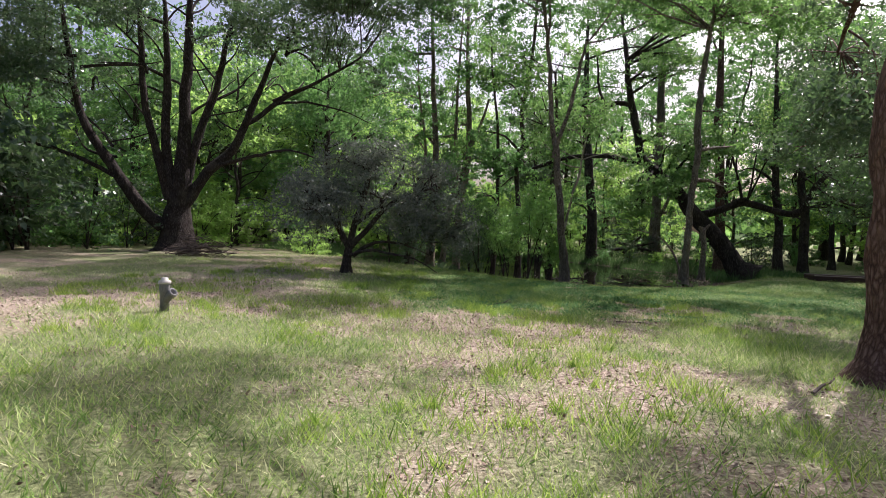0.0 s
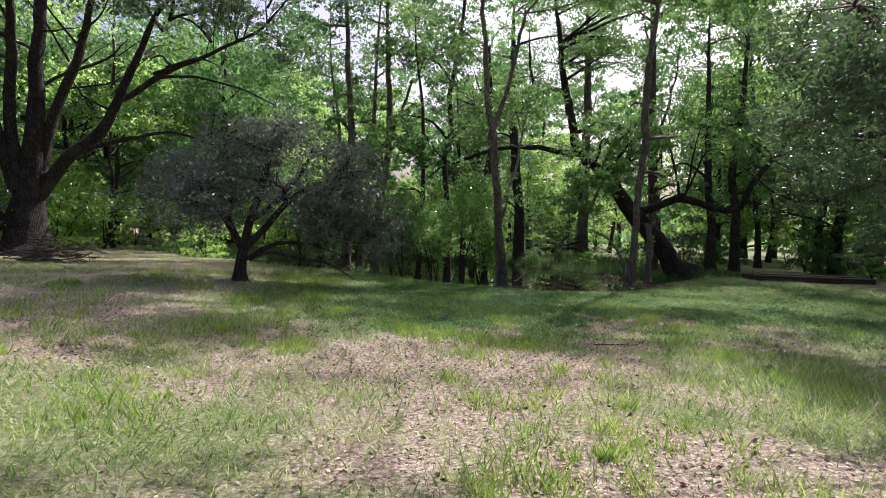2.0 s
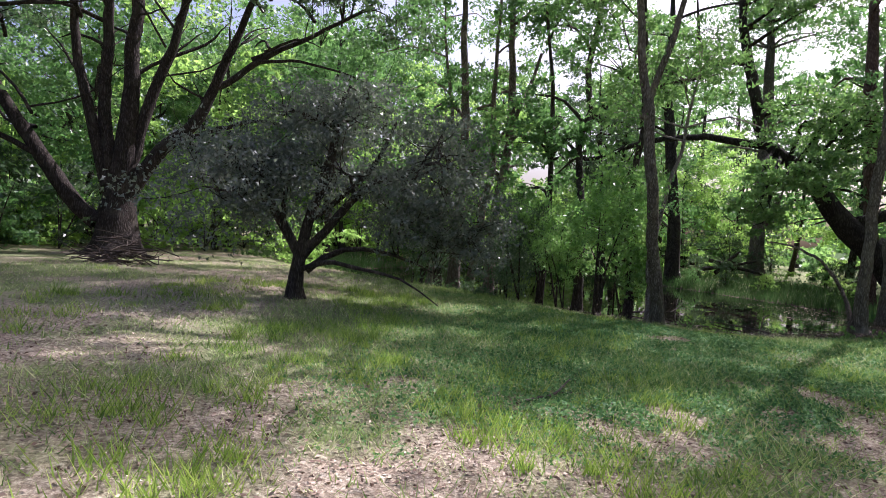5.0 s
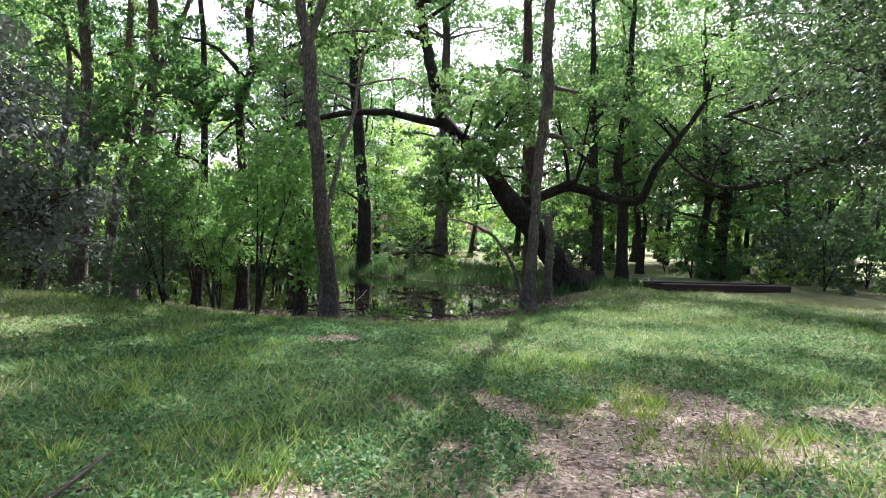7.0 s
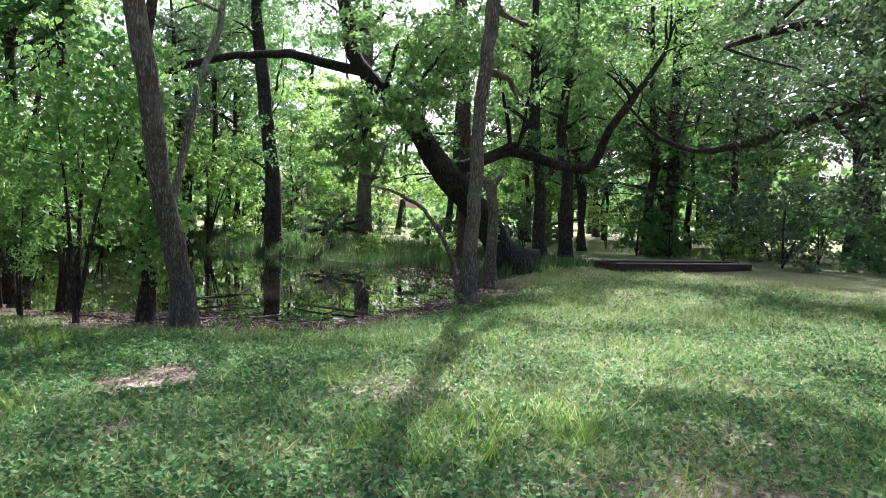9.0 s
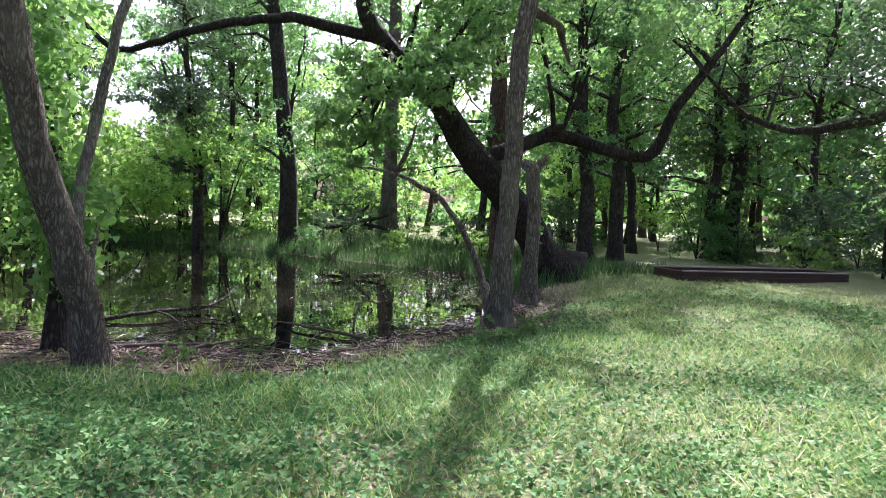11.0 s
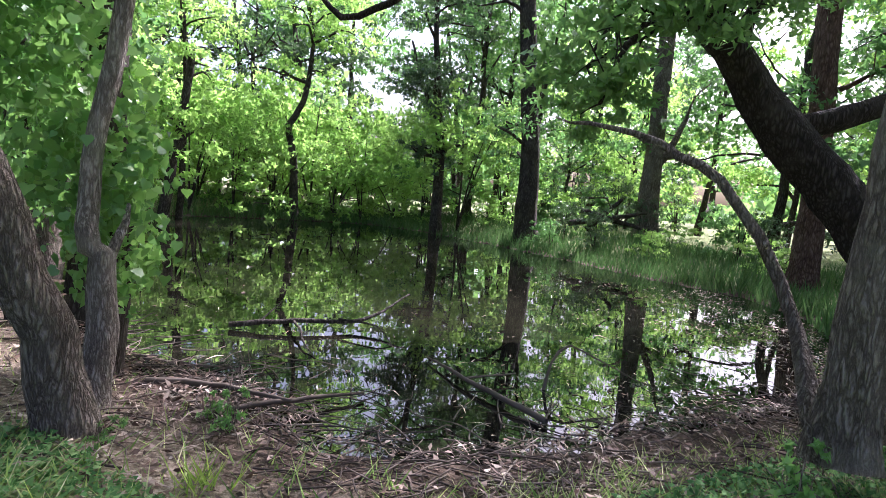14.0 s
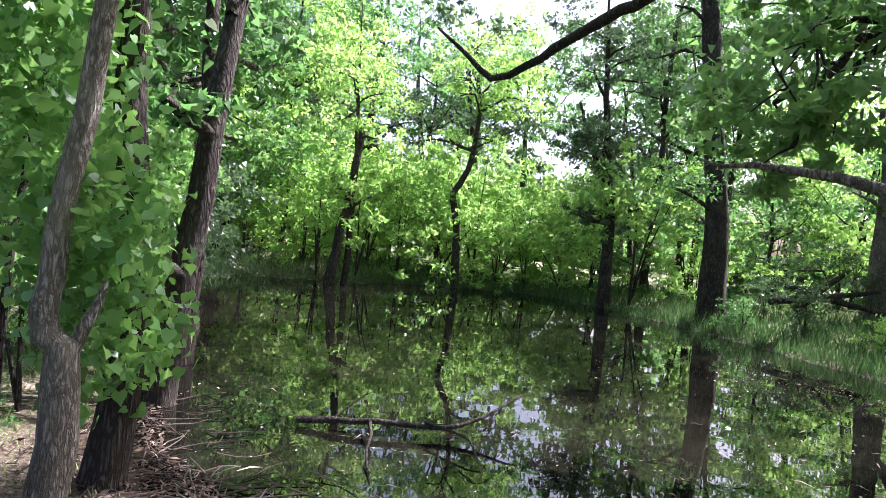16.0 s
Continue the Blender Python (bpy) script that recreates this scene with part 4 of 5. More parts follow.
# ---- woodland around: a few kinds, repeated ----
def kind_tree(seed, height, leaf, low, rad, count, n, r0, size, full=0.9):
    rr = np.random.default_rng(seed)
    lean = rr.normal(0, 0.5, 2)
    trunk = [(0, 0, -0.2, r0 * 1.3), (lean[0] * 0.1, lean[1] * 0.1, 1.2, r0), (lean[0] * 0.4, lean[1] * 0.3, height * 0.35, r0 * 0.8), (lean[0], lean[1], height * 0.7, r0 * 0.5), (lean[0] * 1.2, lean[1] * 1.3, height, r0 * 0.1)]
    limbs = []
    for i in range(3):
        h = height * rr.uniform(0.3, 0.6)
        a = rr.uniform(0, 6.3)
        d = np.array([math.cos(a), math.sin(a)]) * rad
        q = h / height
        limbs.append([(lean[0] * q, lean[1] * q, h, r0 * 0.4), (lean[0] * q + d[0] * 0.5, lean[1] * q + d[1] * 0.5, h + 0.8, r0 * 0.28), (lean[0] * q + d[0], lean[1] * q + d[1], h + 2.0, r0 * 0.12)])
    return make_tree("woodland_tree", "woodland tree with a ragged leafy crown", trunk, limbs,
                     puffs_along([(0, 0, low), (lean[0], lean[1], height)], (rad * 0.75, rad * 0.75, 0.6), (rad * 0.75, rad * 0.75, rad * 0.5), count, n, seed),
                     leaf, BARK_DARK, size, 6, 0.3, seed=seed, twigs=0, group="woodland trees", wobble=0.05, full=full, fine=1.0, thin=4)


def kind_shrub(seed, leaf, height, rad, count, size, full=0.8, name="woodland_shrub", label="leafy green woodland undergrowth shrub", group="woodland undergrowth"):
    rr = np.random.default_rng(seed)
    stems = []
    for i in range(2):
        a = rr.uniform(0, 6.3)
        stems.append([(0, 0, -0.05, 0.03), (math.cos(a) * rad * 0.3, math.sin(a) * rad * 0.3, height * 0.5, 0.02), (math.cos(a) * rad * 0.7, math.sin(a) * rad * 0.7, height * 0.95, 0.006)])
    return make_tree(name, label, [(0, 0, -0.08, 0.04), (0.05, 0, height * 0.5, 0.025), (0.1, 0.1, height, 0.008)], stems,
                     puffs_along([(0, 0, 0.25), (0, 0, height)], (rad * 0.5, rad * 0.5, height * 0.12), (rad * 0.6, rad * 0.6, height * 0.3), count, 7, seed), leaf, BARK_DARK, size, 4, 0, seed=seed,
                     category="shrub", twigs=0, group=group, wobble=0.0, full=full, fine=1.0, thin=4)


KINDS = [kind_tree(201, 12.0, LEAF_MID, 3.0, 2.4, 460, 12, 0.17, 0.21), kind_tree(202, 13.5, LEAF_BRIGHT, 4.0, 2.3, 460, 12, 0.15, 0.21),
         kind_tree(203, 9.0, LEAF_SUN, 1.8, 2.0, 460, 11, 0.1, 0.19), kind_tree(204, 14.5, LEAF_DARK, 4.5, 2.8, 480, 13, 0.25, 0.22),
         kind_tree(205, 10.5, LEAF_MID, 1.6, 2.2, 480, 12, 0.12, 0.2)]
FAR_KINDS = [kind_tree(206, 12.5, LEAF_MID, 2.4, 2.5, 460, 11, 0.18, 0.3, 0.5), kind_tree(207, 11.5, LEAF_DARK, 1.6, 2.6, 460, 12, 0.2, 0.3, 0.5)]
SAPLING = kind_shrub(215, LEAF_DARK, 2.6, 1.5, 760, 0.085, 1.0, "sapling", "leafy green sapling at the pond edge", "pond saplings")
# sunlit twin of the sapling: the light is in its brighter leaf colour
SUNLIT_SAPLING = kind_shrub(217, LEAF_VINE, 2.4, 1.1, 620, 0.075, 1.0, "sapling", "broad-leaved sapling at the pond edge in sunlit bright green", "pond saplings")
WEED = make_tree("weed", "small bright green broad-leaved weed", [(0, 0, -0.02, 0.005), (0.01, 0, 0.12, 0.004), (0.02, 0.01, 0.26, 0.002)],
                 [[(0, 0, 0.02, 0.003), (0.06, 0.03, 0.1, 0.0025), (0.12, 0.05, 0.17, 0.0015)], [(0, 0, 0.02, 0.003), (-0.06, 0.05, 0.11, 0.0025), (-0.1, 0.09, 0.16, 0.0015)]],
                 puffs_along([(0, 0, 0.08), (0.01, 0, 0.26)], (0.07, 0.07, 0.02), (0.08, 0.08, 0.05), 34, 6, 216), LEAF_VINE, BARK_GREY, 0.045, 5, 0, seed=216, category="weed", twigs=0, group="pond weeds", wobble=0, full=1.0, fine=1.0, thin=0.3)
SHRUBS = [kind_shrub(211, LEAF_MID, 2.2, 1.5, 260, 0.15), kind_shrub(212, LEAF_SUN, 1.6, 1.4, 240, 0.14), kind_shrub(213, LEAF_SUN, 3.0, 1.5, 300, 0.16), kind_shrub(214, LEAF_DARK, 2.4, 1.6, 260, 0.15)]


def scatter(kinds, weights, area, count, gap, seed, scales=(0.8, 1.2), keep=lambda x, y: True):
    """Copies of the kinds over a rectangle, at least gap apart, off the water."""
    rr = np.random.default_rng(seed)
    x0, y0, x1, y1 = area
    put = []
    tries = 0
    while len(put) < count and tries < count * 40:
        tries += 1
        x, y = rr.uniform(x0, x1), rr.uniform(y0, y1)
        if float(shore_distance(x, y)) < 0.6 or not keep(x, y) or any((x - a) ** 2 + (y - b) ** 2 < gap ** 2 for a, b in put):
            continue
        put.append((x, y))
        k = rr.choice(len(kinds), p=np.array(weights) / sum(weights))
        s = rr.uniform(*scales)
        c = copy_thing(kinds[k], pose(x, y, g(x, y), 0, 0, rr.uniform(0, 360)))
        c.scale = (s, s, s * rr.uniform(0.9, 1.12))


# beyond the pond
scatter(KINDS, [2, 3, 3, 1, 3], (-16, 38.5, 13, 46), 14, 2.3, 301, keep=lambda x, y: x < -6 or 7.5 < x < 10.2)
scatter(FAR_KINDS, [3, 1], (-15, 47.5, 9, 54), 10, 2.8, 300, (0.95, 1.25), lambda x, y: not 3 < x < 6)
# far-left bank shrubs in the sunlit leaf colour
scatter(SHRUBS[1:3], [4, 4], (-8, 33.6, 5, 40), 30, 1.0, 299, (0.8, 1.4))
scatter(FAR_KINDS, [2, 2], (-28, 48, 30, 60), 7, 4.5, 302, (0.9, 1.2), lambda x, y: not -16 < x < 14)
scatter(KINDS, [1, 2, 5, 0, 2], (-15, 28, -4.8, 38), 10, 2.2, 303, (0.75, 1.05), lambda x, y: not (-9 < x < -6 and y < 34))
# behind the spreading oak
scatter(KINDS, [3, 0, 0, 4, 2], (-32, 20, -14, 44), 20, 3.0, 304, (0.85, 1.2), lambda x, y: y > 44 + 1.2 * x or x < -17)
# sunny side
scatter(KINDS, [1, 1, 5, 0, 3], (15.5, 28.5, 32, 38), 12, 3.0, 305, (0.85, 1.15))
scatter(FAR_KINDS, [1, 3], (25, 33, 40, 46), 9, 3.0, 298, (0.8, 1.1))
scatter(KINDS, [3, 0, 0, 4, 2], (24, 14, 34, 30), 11, 3.2, 306, (0.85, 1.15))
# behind the walker
scatter(FAR_KINDS, [2, 2], (-22, -30, 26, -14), 6, 4.5, 307, (0.9, 1.2))
# undergrowth
scatter(SHRUBS, [4, 2, 3, 1], (10.0, 36.8, 18, 47), 11, 1.6, 297, (0.7, 1.25))
scatter([KINDS[2], KINDS[4]], [1, 1], (10.5, 38, 18, 48), 5, 2.4, 296, (0.6, 0.9))
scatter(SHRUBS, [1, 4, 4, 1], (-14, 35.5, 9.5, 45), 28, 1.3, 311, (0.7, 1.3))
scatter(SHRUBS, [1, 4, 4, 0], (-16, 25, -4.6, 36), 24, 1.4, 312, (0.7, 1.3), lambda x, y: not (-9 < x < -5.5 and y < 33))
scatter(SHRUBS, [3, 1, 1, 4], (-22, 15, -12.2, 27), 24, 1.3, 313, (0.8, 1.4))
scatter(SHRUBS, [3, 2, 1, 4], (13, 27.5, 30, 33), 16, 1.4, 314, (0.4, 0.75))
scatter(SHRUBS, [3, 2, 1, 4], (20.5, 13, 27, 27), 22, 1.4, 315, (0.5, 1.0))
scatter([SHRUBS[3], SHRUBS[0]], [4, 1], (-21, 15.5, -13.2, 21), 16, 1.2, 319, (1.2, 1.9))
scatter(SHRUBS, [3, 2, 1, 4], (9.5, 29.5, 14.5, 35), 8, 1.2, 316, (0.3, 0.45))
scatter(SHRUBS, [3, 2, 1, 2], (-2.0, 25.0, 2.6, 27.0), 4, 0.9, 317, (0.35, 0.55))
for sx, sy, s in ((2.0, 22.6, 0.9), (2.9, 21.9, 1.0), (3.2, 21.2, 0.85), (2.3, 21.8, 0.8), (3.3, 20.6, 0.6)):
    sap = copy_thing(SUNLIT_SAPLING if sx > 2.8 else SAPLING, pose(sx, sy, g(sx, sy), 0, 0, 77 * sx))
    sap.scale = (s * 0.9, s * 0.9, s)
for sx, sy, s in ((5.75, 19.35, 0.7), (5.6, 19.5, 0.5), (9.25, 18.95, 0.75), (9.4, 19.3, 0.6), (5.3, 18.95, 0.5), (10.1, 20.0, 0.7)):
    wd = copy_thing(WEED, pose(sx, sy, g(sx, sy), 0, 0, 131 * sx))
    wd.scale = (s, s, s)
for proto, spot in zip(KINDS + SHRUBS + FAR_KINDS + [SAPLING, WEED, SUNLIT_SAPLING], [(-20, 46), (9, 43), (-7.5, 40.5), (24, 36), (-9, 42), (-16, 26), (5, 38.5), (-1, 39), (-17, 18), (-24, 54), (33, 30), (-0.6, 24.3), (8.5, 18.8), (3.9, 20.0)]):
    proto.location = (*spot, g(*spot))

# far woods beyond the open fields
rr = np.random.default_rng(320)
ang = rr.uniform(-1.9, 1.9, 30000)
far = 72 + rr.normal(0, 5, 30000)
top = 8.5 + 2.0 * np.sin(ang * 23) + 1.5 * np.sin(ang * 57 + 1) + 1.0 * np.sin(ang * 131)
top = top * (1 - 0.97 * np.exp(-((ang - 0.3) / 0.17) ** 4) - 0.6 * np.exp(-((ang + 0.1) / 0.05) ** 2))
pts = np.stack([8 + far * np.sin(ang), 10 + far * np.cos(ang), rr.uniform(0, 1, 30000) ** 0.8 * top], -1)
tagged(new("far_woods", mesh("far_woods", *leaf_cloud(pts, 1.1, 0.2, 0.75, 321), LEAF_BRIGHT)), "sunlit line of distant woods beyond open fields", "far woods", kind="stuff")


# ---- lawn, litter, sticks ----
PATH_LINE = np.array([(1.1, 0.0), (1.2, 4.0), (2.2, 8.0), (4.4, 12.0), (6.2, 15.2), (7.2, 17.4), (6.5, 22.0)])


def scatter_points(n, seed, area=(-9, -1, 17, 24.5), falloff=9.0):
    """Random ground places, thinning away from the walk."""
    rr = np.random.default_rng(seed)
    x, y = rr.uniform(area[0], area[2], n), rr.uniform(area[1], area[3], n)
    p = np.stack([x, y], -1)
    best = np.full(n, 1e9)
    for a, b in zip(PATH_LINE[:-1], PATH_LINE[1:]):
        d = b - a
        t = np.clip(((p - a) @ d) / (d @ d), 0, 1)
        best = np.minimum(best, np.linalg.norm(p - a - t[:, None] * d, axis=1))
    return x, y, rr.uniform(0, 1, n) < np.clip(1.25 - best / falloff, 0.18, 1), rr


def blades(n, seed, length, width, bias):
    x, y, keep, rr = scatter_points(n, seed)
    keep &= shore_distance(x, y) > 0.35
    keep &= rr.uniform(0, 1, n) > litter_share(x, y) * bias
    x, y = x[keep], y[keep]
    n = len(x)
    tall = 1 + 0.9 * np.clip(waves(x, y, 17, 0.8), 0, 1)
    k = length * rr.uniform(0.5, 1.4, n) * tall
    a, b = rr.uniform(0, 6.3, n), rr.uniform(0, 6.3, n)
    base = np.stack([x, y, ground_z(x, y) - 0.005], -1)
    side = np.stack([np.cos(a), np.sin(a), 0 * a], -1) * (width * rr.uniform(0.6, 1.3, n))[:, None]
    lean = np.stack([np.cos(b), np.sin(b), 0 * b], -1) * (k * rr.uniform(0.3, 1.5, n))[:, None]
    tip = base + lean + np.stack([0 * k, 0 * k, k], -1)
    v = np.stack([base - side, base + side, tip], 1).reshape(-1, 3)
    return v, np.arange(3 * n).reshape(n, 3)


# ranker tufts
rr = np.random.default_rng(411)
cx, cy = rr.uniform(-7, 14, 2600), rr.uniform(-0.5, 19, 2600)
ok = (shore_distance(cx, cy) > 0.8) & (waves(cx, cy, 25, 1.1) > 0.05)
cx, cy = cx[ok], cy[ok]
per = 42
spread = rr.uniform(0.04, 0.16, len(cx))
tx = np.repeat(cx, per) + rr.normal(0, 1, len(cx) * per) * np.repeat(spread, per)
ty = np.repeat(cy, per) + rr.normal(0, 1, len(cx) * per) * np.repeat(spread, per)
k = np.repeat(rr.uniform(0.07, 0.17, len(cx)), per) * rr.uniform(0.5, 1.3, len(tx))
a, b = rr.uniform(0, 6.3, len(tx)), rr.uniform(0, 6.3, len(tx))
base = np.stack([tx, ty, ground_z(tx, ty) - 0.005], -1)
side = np.stack([np.cos(a), np.sin(a), 0 * a], -1) * 0.006
tip = base + np.stack([np.cos(b) * k * 0.6, np.sin(b) * k * 0.6, k], -1)
tagged(new("grass_tufts", mesh("grass_tufts", np.stack([base - side, base + side, tip], 1).reshape(-1, 3), np.arange(3 * len(tx)).reshape(-1, 3), TUFT)), "longer bright green tufts standing in the lawn", "grass", kind="stuff")

# taller grass along the far bank
rr = np.random.default_rng(410)
fx, fy = rr.uniform(-8, 17, 90000), rr.uniform(23, 40, 90000)
fd = shore_distance(fx, fy)
ok = (fd > 0.02) & (fd < 4.5) & ((fy > 27) | (fx > 4)) & (rr.uniform(0, 1, len(fx)) < 1.1 - fd / 5)
fx, fy = fx[ok], fy[ok]
k = rr.uniform(0.12, 0.4, len(fx)) * (1 + 0.6 * waves(fx, fy, 23, 1.5))
a = rr.uniform(0, 6.3, len(fx))
base = np.stack([fx, fy, ground_z(fx, fy) - 0.01], -1)
side = np.stack([np.cos(a), np.sin(a), 0 * a], -1) * 0.014
tip = base + np.stack([np.sin(a * 3) * k * 0.4, np.cos(a * 3) * k * 0.4, k], -1)
tagged(new("bank_grass", mesh("bank_grass", np.stack([base - side, base + side, tip], 1).reshape(-1, 3), np.arange(3 * len(fx)).reshape(-1, 3), BANK)), "rank green grass on the far pond bank", "grass", kind="stuff")

tagged(new("grass", mesh("grass", *blades(520000, 401, 0.062, 0.0058, 0.8), GRASS)), "short patchy lawn grass, part green and part dry", "grass", kind="stuff")

x, y, keep, rr = scatter_points(620000, 402, (-4, 9.5, 15, 20.8))
green = smooth(10, 12.5, y) * smooth(-0.5, 2.8, x) * (0.35 + 0.65 * smooth(-0.45, 0.1, waves(x, y, 19, 0.9))) * (0.6 + 0.4 * smooth(8.5, 5.5, x - 0.25 * (y - 12)))
keep &= (rr.uniform(0, 1, len(x)) < green) & (shore_distance(x, y) > 0.7) & (litter_share(x, y) < 0.75)
pts = np.stack([x, y, ground_z(x, y) + rr.uniform(0.01, 0.05, len(x))], -1)[keep]
tagged(new("clover", mesh("clover", *leaf_cloud(pts, 0.03, 0.0, 0.95, 403, 0.6, 3), CLOVER)), "low green clover patches in the lawn", "clover", kind="stuff")

x, y, keep, rr = scatter_points(380000, 404)
keep &= (rr.uniform(0, 1, len(x)) < litter_share(x, y) ** 1.3 * 0.8 + 0.03) & (shore_distance(x, y) > 0.9)
pts = np.stack([x, y, np.maximum(ground_z(x, y), WATER_Z) + rr.uniform(0.002, 0.018, len(x))], -1)[keep]
tagged(new("leaf_litter", mesh("leaf_litter", *leaf_cloud(pts, 0.037, 0.0, 0.5, 405, 0.8), LITTER)), "brown and tan fallen leaves scattered over the lawn", "leaf litter", kind="stuff")

# thicker drift of leaves and straw along the near waterline
rr = np.random.default_rng(413)
x, y = rr.uniform(3.8, 11.5, 80000), rr.uniform(17.6, 23, 80000)
d = shore_distance(x, y)
keep = (d > -0.08) & (d < 1.8) & (rr.uniform(0, 1, len(x)) < (1.1 - d / 1.8) * (0.55 + 0.45 * waves(x, y, 27, 0.5)))
pts = np.stack([x, y, np.maximum(ground_z(x, y), WATER_Z) + rr.uniform(0.004, 0.03, len(x))], -1)[keep]
half = len(pts) // 2
drift = join([leaf_cloud(pts[:half], 0.05, 0.0, 0.45, 414, 0.75), leaf_cloud(pts[half:], 0.13, 0.0, 0.06, 415, 0.88)])
tagged(new("shore_litter", mesh("shore_litter", *drift, SHADED_DAMP_LITTER)), "drift of brown leaves and straw along the waterline", "leaf litter", kind="stuff")

# floating leaves and scum near the shore
rr = np.random.default_rng(406)
x, y = rr.uniform(3, 12, 26000), rr.uniform(19.4, 27, 26000)
d = shore_distance(x, y)
keep = (d < 0) & (rr.uniform(0, 1, len(x)) < np.exp(d / 0.8) * (0.5 + 0.5 * waves(x, y, 21, 0.8)) * (0.12 + 1.9 * smooth(7, 9.0, x)) + 0.012)
pts = np.stack([x, y, np.full(len(x), WATER_Z + 0.006)], -1)[keep]
half = len(pts) // 2
straw = join([leaf_cloud(pts[:half], 0.05, 0.0, 0.35, 407, 0.96), leaf_cloud(pts[half:], 0.15, 0.0, 0.07, 412, 0.97)])
tagged(new("floating_leaves", mesh("floating_leaves", *straw, LITTER)), "pale dead leaves and straw floating on the pond", "floating leaves", kind="stuff")


def sticks(n, seed, spots, length, r):
    rr = np.random.default_rng(seed)
    out = []
    for i in range(n):
        x, y = spots(rr)
        a, k = rr.uniform(0, 6.3), length * rr.uniform(0.4, 1.4)
        line = []
        for t in (0, 0.35, 0.7, 1):
            px, py = x + math.cos(a) * k * t, y + math.sin(a) * k * t
            a += rr.normal(0, 0.15)
            line.append((px, py, max(g(px, py), WATER_Z) + 0.01 + rr.uniform(0, 0.03), r * (1 - 0.6 * t)))
        out.append(tube(bend(line, 0.15), 4, 0, 0, i))
    return join(out)


def shore_spot(rr):
    t = rr.uniform(0, 1)
    i = int(t * 9)
    p = SHORE[i] + (SHORE[i + 1] - SHORE[i]) * (t * 9 - i)
    return p[0] + rr.normal(0, 0.3), p[1] + rr.normal(-0.2, 0.28)


tagged(new("twigs", mesh("twigs", *sticks(430, 408, shore_spot, 0.45, 0.006), STICK)), "thin dead twigs washed up along the pond edge", "twigs", kind="stuff")


def fallen_branch(label, line, forks=(), mat=STICK):
    base = np.array(line[0][:3])
    root = new("fallen_branch")
    root.location = base
    tagged(root, label, "fallen branch")
    sh = np.array([*base, 0])
    part("stem", mesh("stem", *tube(bend(np.array(line) - sh, 0.12, 0.008, 5), 6, 0.08, 0, 5), mat, True), root)
    for i, f in enumerate(forks):
        part("fork", mesh("fork", *tube(bend(np.array(f) - sh, 0.12, 0.008, i), 5, 0.05, 0, i), mat, True), root)
    return root


w = WATER_Z
fallen_branch("dark dead branch lying in the pond water", [(4.95, 21.6, w + 0.04, 0.028), (5.5, 21.75, w + 0.08, 0.024), (6.1, 22.0, w + 0.1, 0.018), (6.55, 22.5, w + 0.3, 0.008)],
              [[(5.5, 21.75, w + 0.08, 0.015), (5.7, 21.3, w + 0.06, 0.01), (5.9, 20.9, w + 0.0, 0.006)], [(5.9, 21.9, w + 0.1, 0.012), (6.3, 21.7, w + 0.1, 0.008), (6.5, 21.4, w - 0.02, 0.005)], [(5.2, 21.65, w + 0.05, 0.012), (5.3, 22.1, w + 0.2, 0.006)]], BARK_DARK)
fallen_branch("grey dead branch half sunk at the pond edge", [(7.6, 19.9, w + 0.03, 0.022), (7.25, 20.3, w + 0.04, 0.02), (6.95, 20.8, w + 0.05, 0.012), (6.8, 21.1, w + 0.03, 0.006)],
              [[(7.1, 20.55, w + 0.05, 0.01), (7.5, 20.75, w + 0.06, 0.006)]])
fallen_branch("bent dead twig standing out of the pond", [(7.7, 20.6, w - 0.03, 0.015), (7.75, 20.65, w + 0.18, 0.012), (7.9, 20.75, w + 0.3, 0.009), (8.4, 20.6, w + 0.12, 0.004)])
fallen_branch("dead brown stick lying on the shore", [(5.6, 19.6, g(5.6, 19.6) + 0.02, 0.018), (5.9, 19.75, w + 0.06, 0.016), (6.4, 20.1, w + 0.04, 0.01)])
fallen_branch("dead brown stick lying on the shore", [(5.0, 20.0, g(5.0, 20.0) + 0.03, 0.022), (5.4, 20.0, g(5.4, 20.0) + 0.03, 0.02), (6.0, 19.75, w + 0.08, 0.012)])
fallen_branch("short dark stick on the lawn", [(4.55, 5.35, g(4.55, 5.35) + 0.03, 0.016), (4.8, 5.6, g(4.8, 5.6) + 0.05, 0.015), (5.0, 5.75, g(5, 5.75) + 0.09, 0.009)])
fallen_branch("pale bent stick on the lawn", [(2.05, 12.0, g(2.05, 12.0) + 0.02, 0.012), (2.4, 12.35, g(2.4, 12.35) + 0.03, 0.012), (2.6, 12.9, g(2.6, 12.9) + 0.06, 0.006)], [[(2.45, 12.45, g(2.45, 12.45) + 0.03, 0.008), (2.75, 12.5, g(2.75, 12.5) + 0.02, 0.004)]])
fallen_branch("pale dry stick on the lawn", [(4.25, 10.5, g(4.25, 10.5) + 0.015, 0.01), (4.6, 10.45, g(4.6, 10.45) + 0.02, 0.008), (4.9, 10.5, g(4.9, 10.5) + 0.015, 0.004)])

for (ax, ay, az), (ex, ey, ez) in (((10.6, 33.4, 0.05), (13.0, 33.9, 0.55)), ((11.0, 33.9, 0.45), (13.2, 33.5, 0.0)), ((11.2, 33.6, -0.1), (12.2, 33.8, 0.9))):
    fallen_branch("dark dead log lying among the far bank trees", [(ax, ay, az + 0.02, 0.1), ((ax + ex) / 2, (ay + ey) / 2 + 0.05, (az + ez) / 2, 0.085), (ex, ey, ez, 0.05)], mat=BARK_DARK)

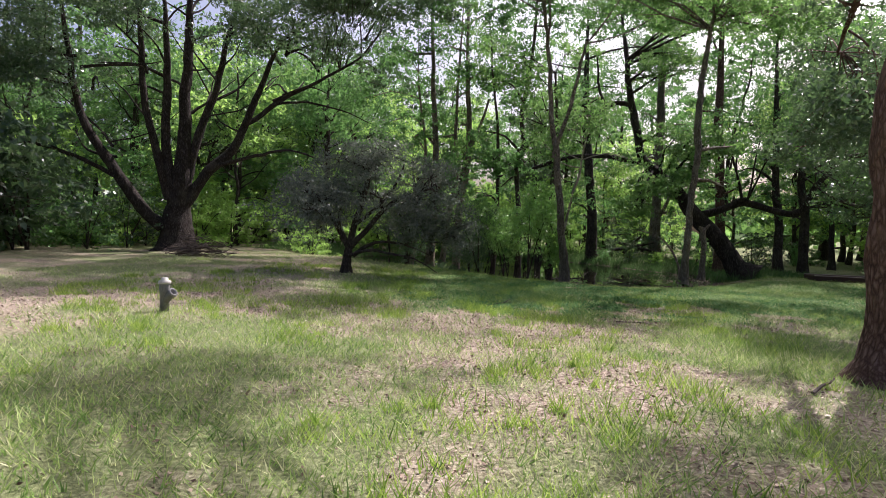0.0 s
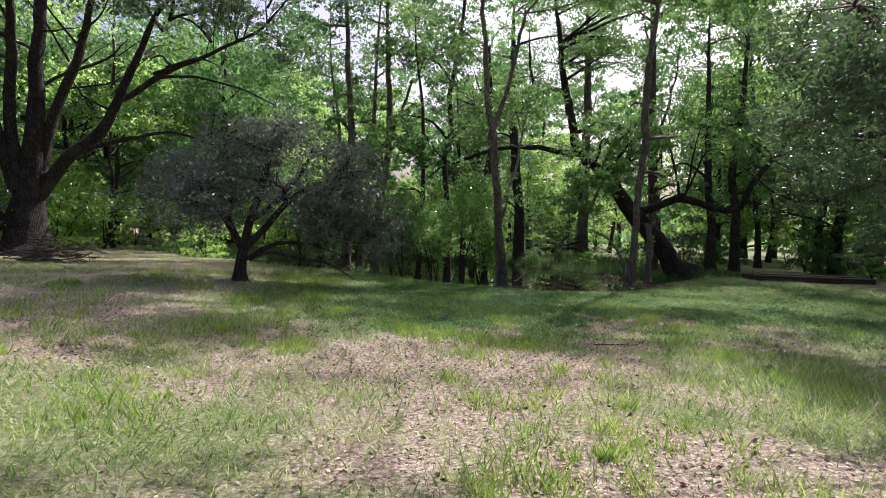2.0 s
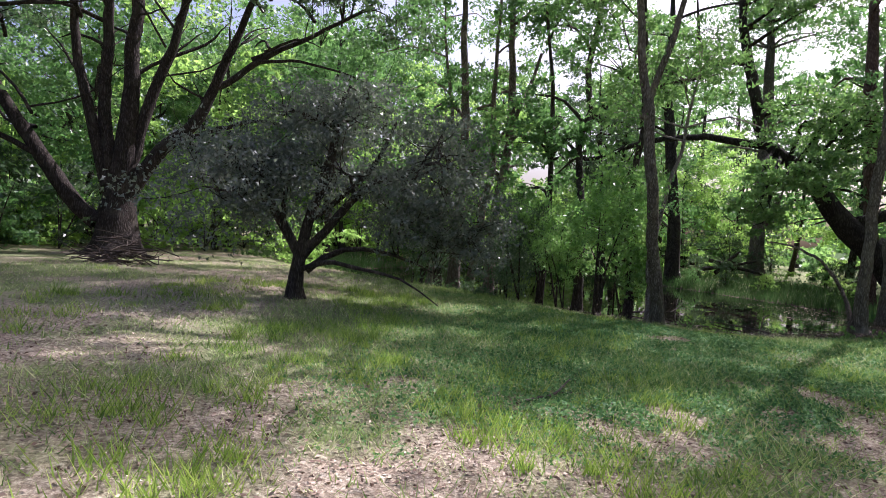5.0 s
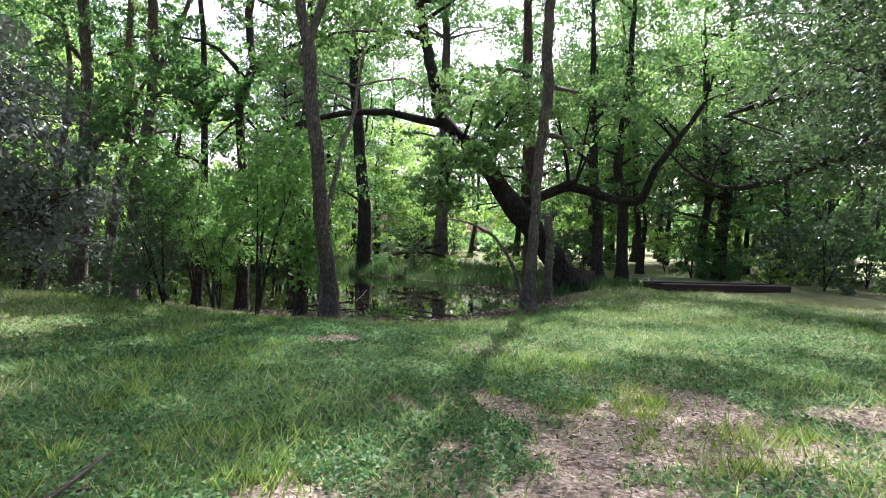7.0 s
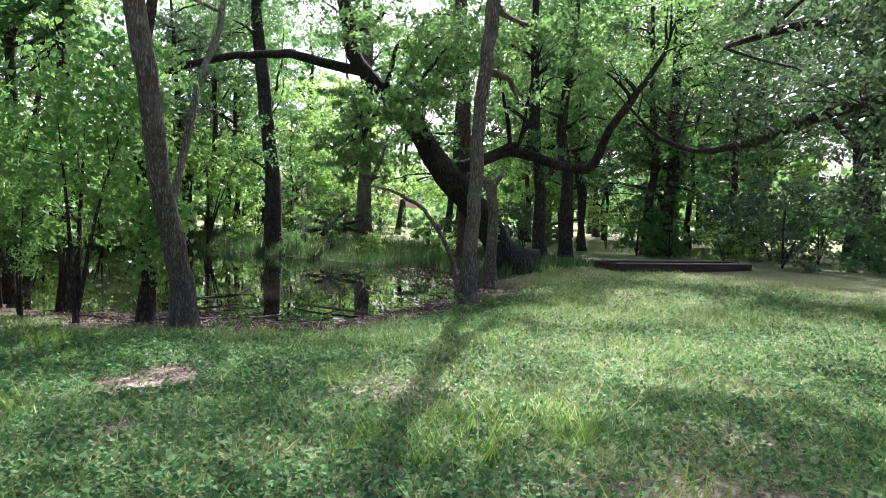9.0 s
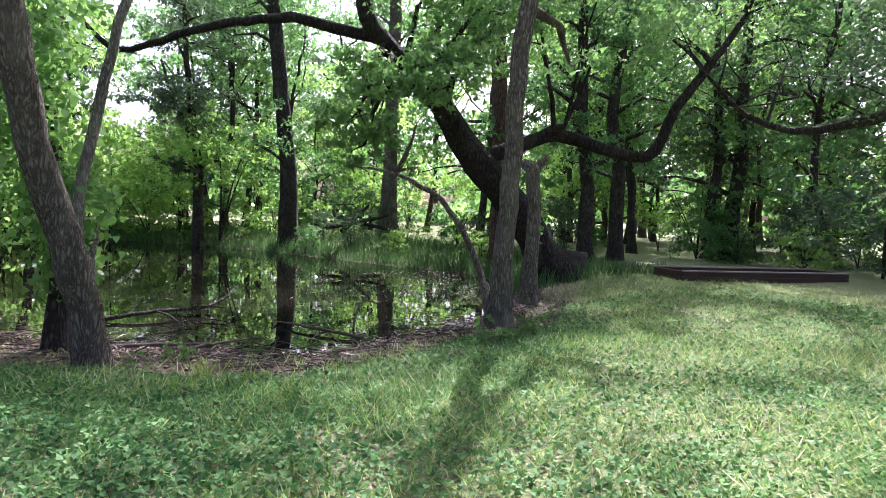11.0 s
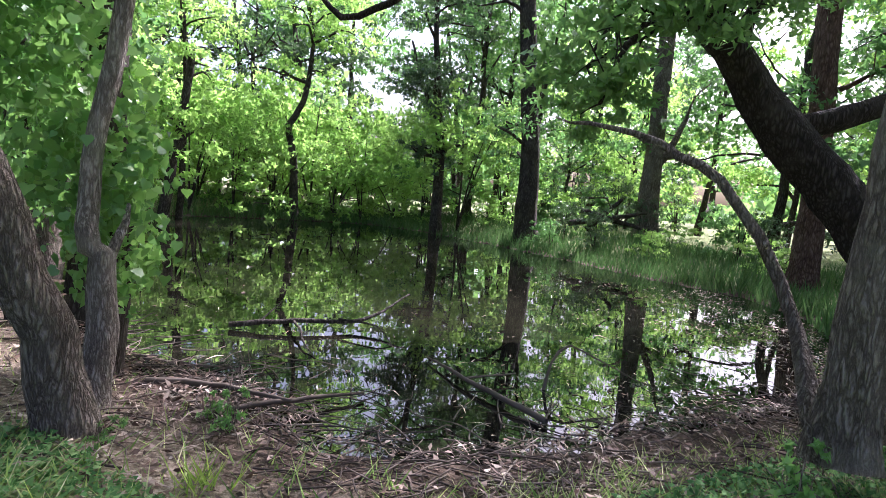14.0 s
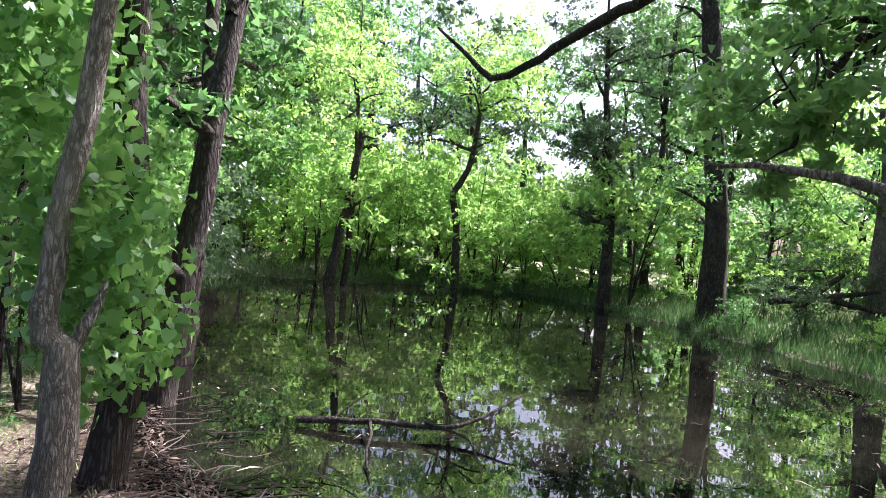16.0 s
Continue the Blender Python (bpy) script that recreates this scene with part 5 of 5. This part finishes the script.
# brush heap beside the spreading oak
rr = np.random.default_rng(409)
hx, hy = -7.6, 20.4
heap = new("brush_heap")
heap.location = (hx, hy, g(hx, hy))
tagged(heap, "heap of grey dead branches below the spreading oak", "brush heap")
for i in range(90):
    a, e = rr.uniform(0, 6.3), rr.uniform(-0.15, 0.45)
    c = np.array([hx + rr.normal(0, 0.45), hy + rr.normal(0, 0.35), g(hx, hy) + 0.06 + abs(rr.normal(0, 0.2))])
    d = np.array([math.cos(a) * math.cos(e), math.sin(a) * math.cos(e), math.sin(e)]) * rr.uniform(0.3, 0.8)
    p = [c - d, c + rr.normal(0, 0.05, 3), c + d]
    for q in p:
        q[2] = max(q[2], g(q[0], q[1]) + 0.01)
    p = [q - np.array(heap.location) for q in p]
    part("stick", mesh("stick", *tube(bend([[*p[0], 0.014], [*p[1], 0.012], [*p[2], 0.005]], 0.25), 4, 0, 0, i), STICK), heap)

# plain meshes
PIPE, nt, bs, _ = material("weathered_pipe")
nz = node(nt, "ShaderNodeTexNoise", Scale=14.0, Detail=6.0)
nt.links.new(ramp(nt, nz.outputs[0], [(0.3, (0.10, 0.10, 0.09)), (0.6, (0.2, 0.2, 0.185)), (0.8, (0.3, 0.29, 0.26))]), bs.inputs["Base Color"])
bs.inputs["Roughness"].default_value = 0.7
CAP, nt, bs, _ = material("pale_cap")
nz = node(nt, "ShaderNodeTexNoise", Scale=22.0, Detail=5.0)
nt.links.new(ramp(nt, nz.outputs[0], [(0.3, (0.35, 0.33, 0.27)), (0.7, (0.6, 0.57, 0.5))]), bs.inputs["Base Color"])
bs.inputs["Roughness"].default_value = 0.6
px, py = -2.92, 8.5
pz = g(px, py)
pipe = new("standpipe")
pipe.location, pipe.scale = (px, py, pz), (0.86, 0.86, 0.92)
tagged(pipe, "grey weathered Y-shaped standpipe with a pale cap on the lawn", "standpipe")


def lathe(profile, sides=20):
    ang = np.linspace(0, 2 * np.pi, sides, endpoint=False)
    v = np.array([[(r * math.cos(a), r * math.sin(a), z) for a in ang] for r, z in profile]).reshape(-1, 3)
    i = np.arange(len(profile) - 1)[:, None] * sides
    j = np.arange(sides)[None]
    return v, np.stack([i + j, i + (j + 1) % sides, i + sides + (j + 1) % sides, i + sides + j], -1).reshape(-1, 4)


part("body", mesh("body", *lathe([(0.0, -0.06), (0.075, -0.06), (0.07, 0.3), (0.078, 0.31), (0.085, 0.33), (0.085, 0.42), (0.078, 0.44), (0.0, 0.44)]), PIPE, True), pipe)
arm_v, arm_f = lathe([(0.0, 0.0), (0.06, 0.0), (0.06, 0.2), (0.075, 0.21), (0.075, 0.27), (0.055, 0.27), (0.05, 0.2), (0.0, 0.2)])
turn = np.array(Euler((0, radians(48), radians(-20))).to_matrix())
part("side_arm", mesh("side_arm", arm_v @ turn.T + [0.0, 0, 0.14], arm_f, PIPE, True), pipe)
part("cap", mesh("cap", *lathe([(0.0, 0.435), (0.1, 0.435), (0.105, 0.45), (0.1, 0.48), (0.06, 0.5), (0.055, 0.53), (0.0, 0.535)]), CAP, True), pipe, "pale domed cap")

# low board-sided bed at the wood's edge
# weathered board colour, darkened for the sides that lie in shade
BOARD = island_material("red_weathered_shaded_boards", [(0.04, 0.022, 0.017), (0.075, 0.045, 0.036), (0.13, 0.085, 0.07)], 0.85)
EDGE = island_material("grey_board_edge", [(0.16, 0.12, 0.1), (0.26, 0.21, 0.18), (0.36, 0.31, 0.27)], 0.85)


def board(a, b, thick, high, seed):
    bm = bmesh.new()
    bmesh.ops.create_cube(bm, size=1)
    a, b = Vector(a), Vector(b)
    d = b - a
    m = Matrix.Translation((a + b) / 2) @ d.to_track_quat("X", "Z").to_matrix().to_4x4() @ Matrix.Diagonal((d.length, thick, high, 1))
    bmesh.ops.transform(bm, matrix=m, verts=bm.verts)
    bmesh.ops.bevel(bm, geom=bm.edges[:], offset=0.006, segments=1, affect="EDGES")
    me = bpy.data.meshes.new("board")
    bm.to_mesh(me)
    bm.free()
    return me


bed = new("board_bed")
bx0, by0, bx1, by1 = 14.9, 22.0, 19.0, 21.2
bz = min(g(bx0, by0), g(bx1, by1))
bed.location = (bx0, by0, bz)
tagged(bed, "long low bed edged with dark red weathered boards", "garden bed")
along = Vector((bx1 - bx0, by1 - by0, 0))
back = Vector((0.2, 0.95, 0))
for k, (z0, hh) in enumerate(((0.02, 0.11), (0.135, 0.11))):
    for s, e in ((Vector((0, 0, z0)), along + Vector((0, 0, z0))), (back + Vector((0, 0, z0)), back + along + Vector((0, 0, z0))), (Vector((0, 0.03, z0)), back + Vector((0, -0.03, z0))), (along + Vector((0, 0.03, z0)), along + back + Vector((0, -0.03, z0)))):
        me = board(s, e, 0.045, hh, k)
        me.materials.append(BOARD)
        part("board", me, bed)
for s in (Vector((0, 0, 0.195)), back + Vector((0, 0, 0.195))):
    me = board(s, s + along, 0.1, 0.03, 3)
    me.materials.append(EDGE)
    part("top_rail", me, bed, "grey worn top rail")
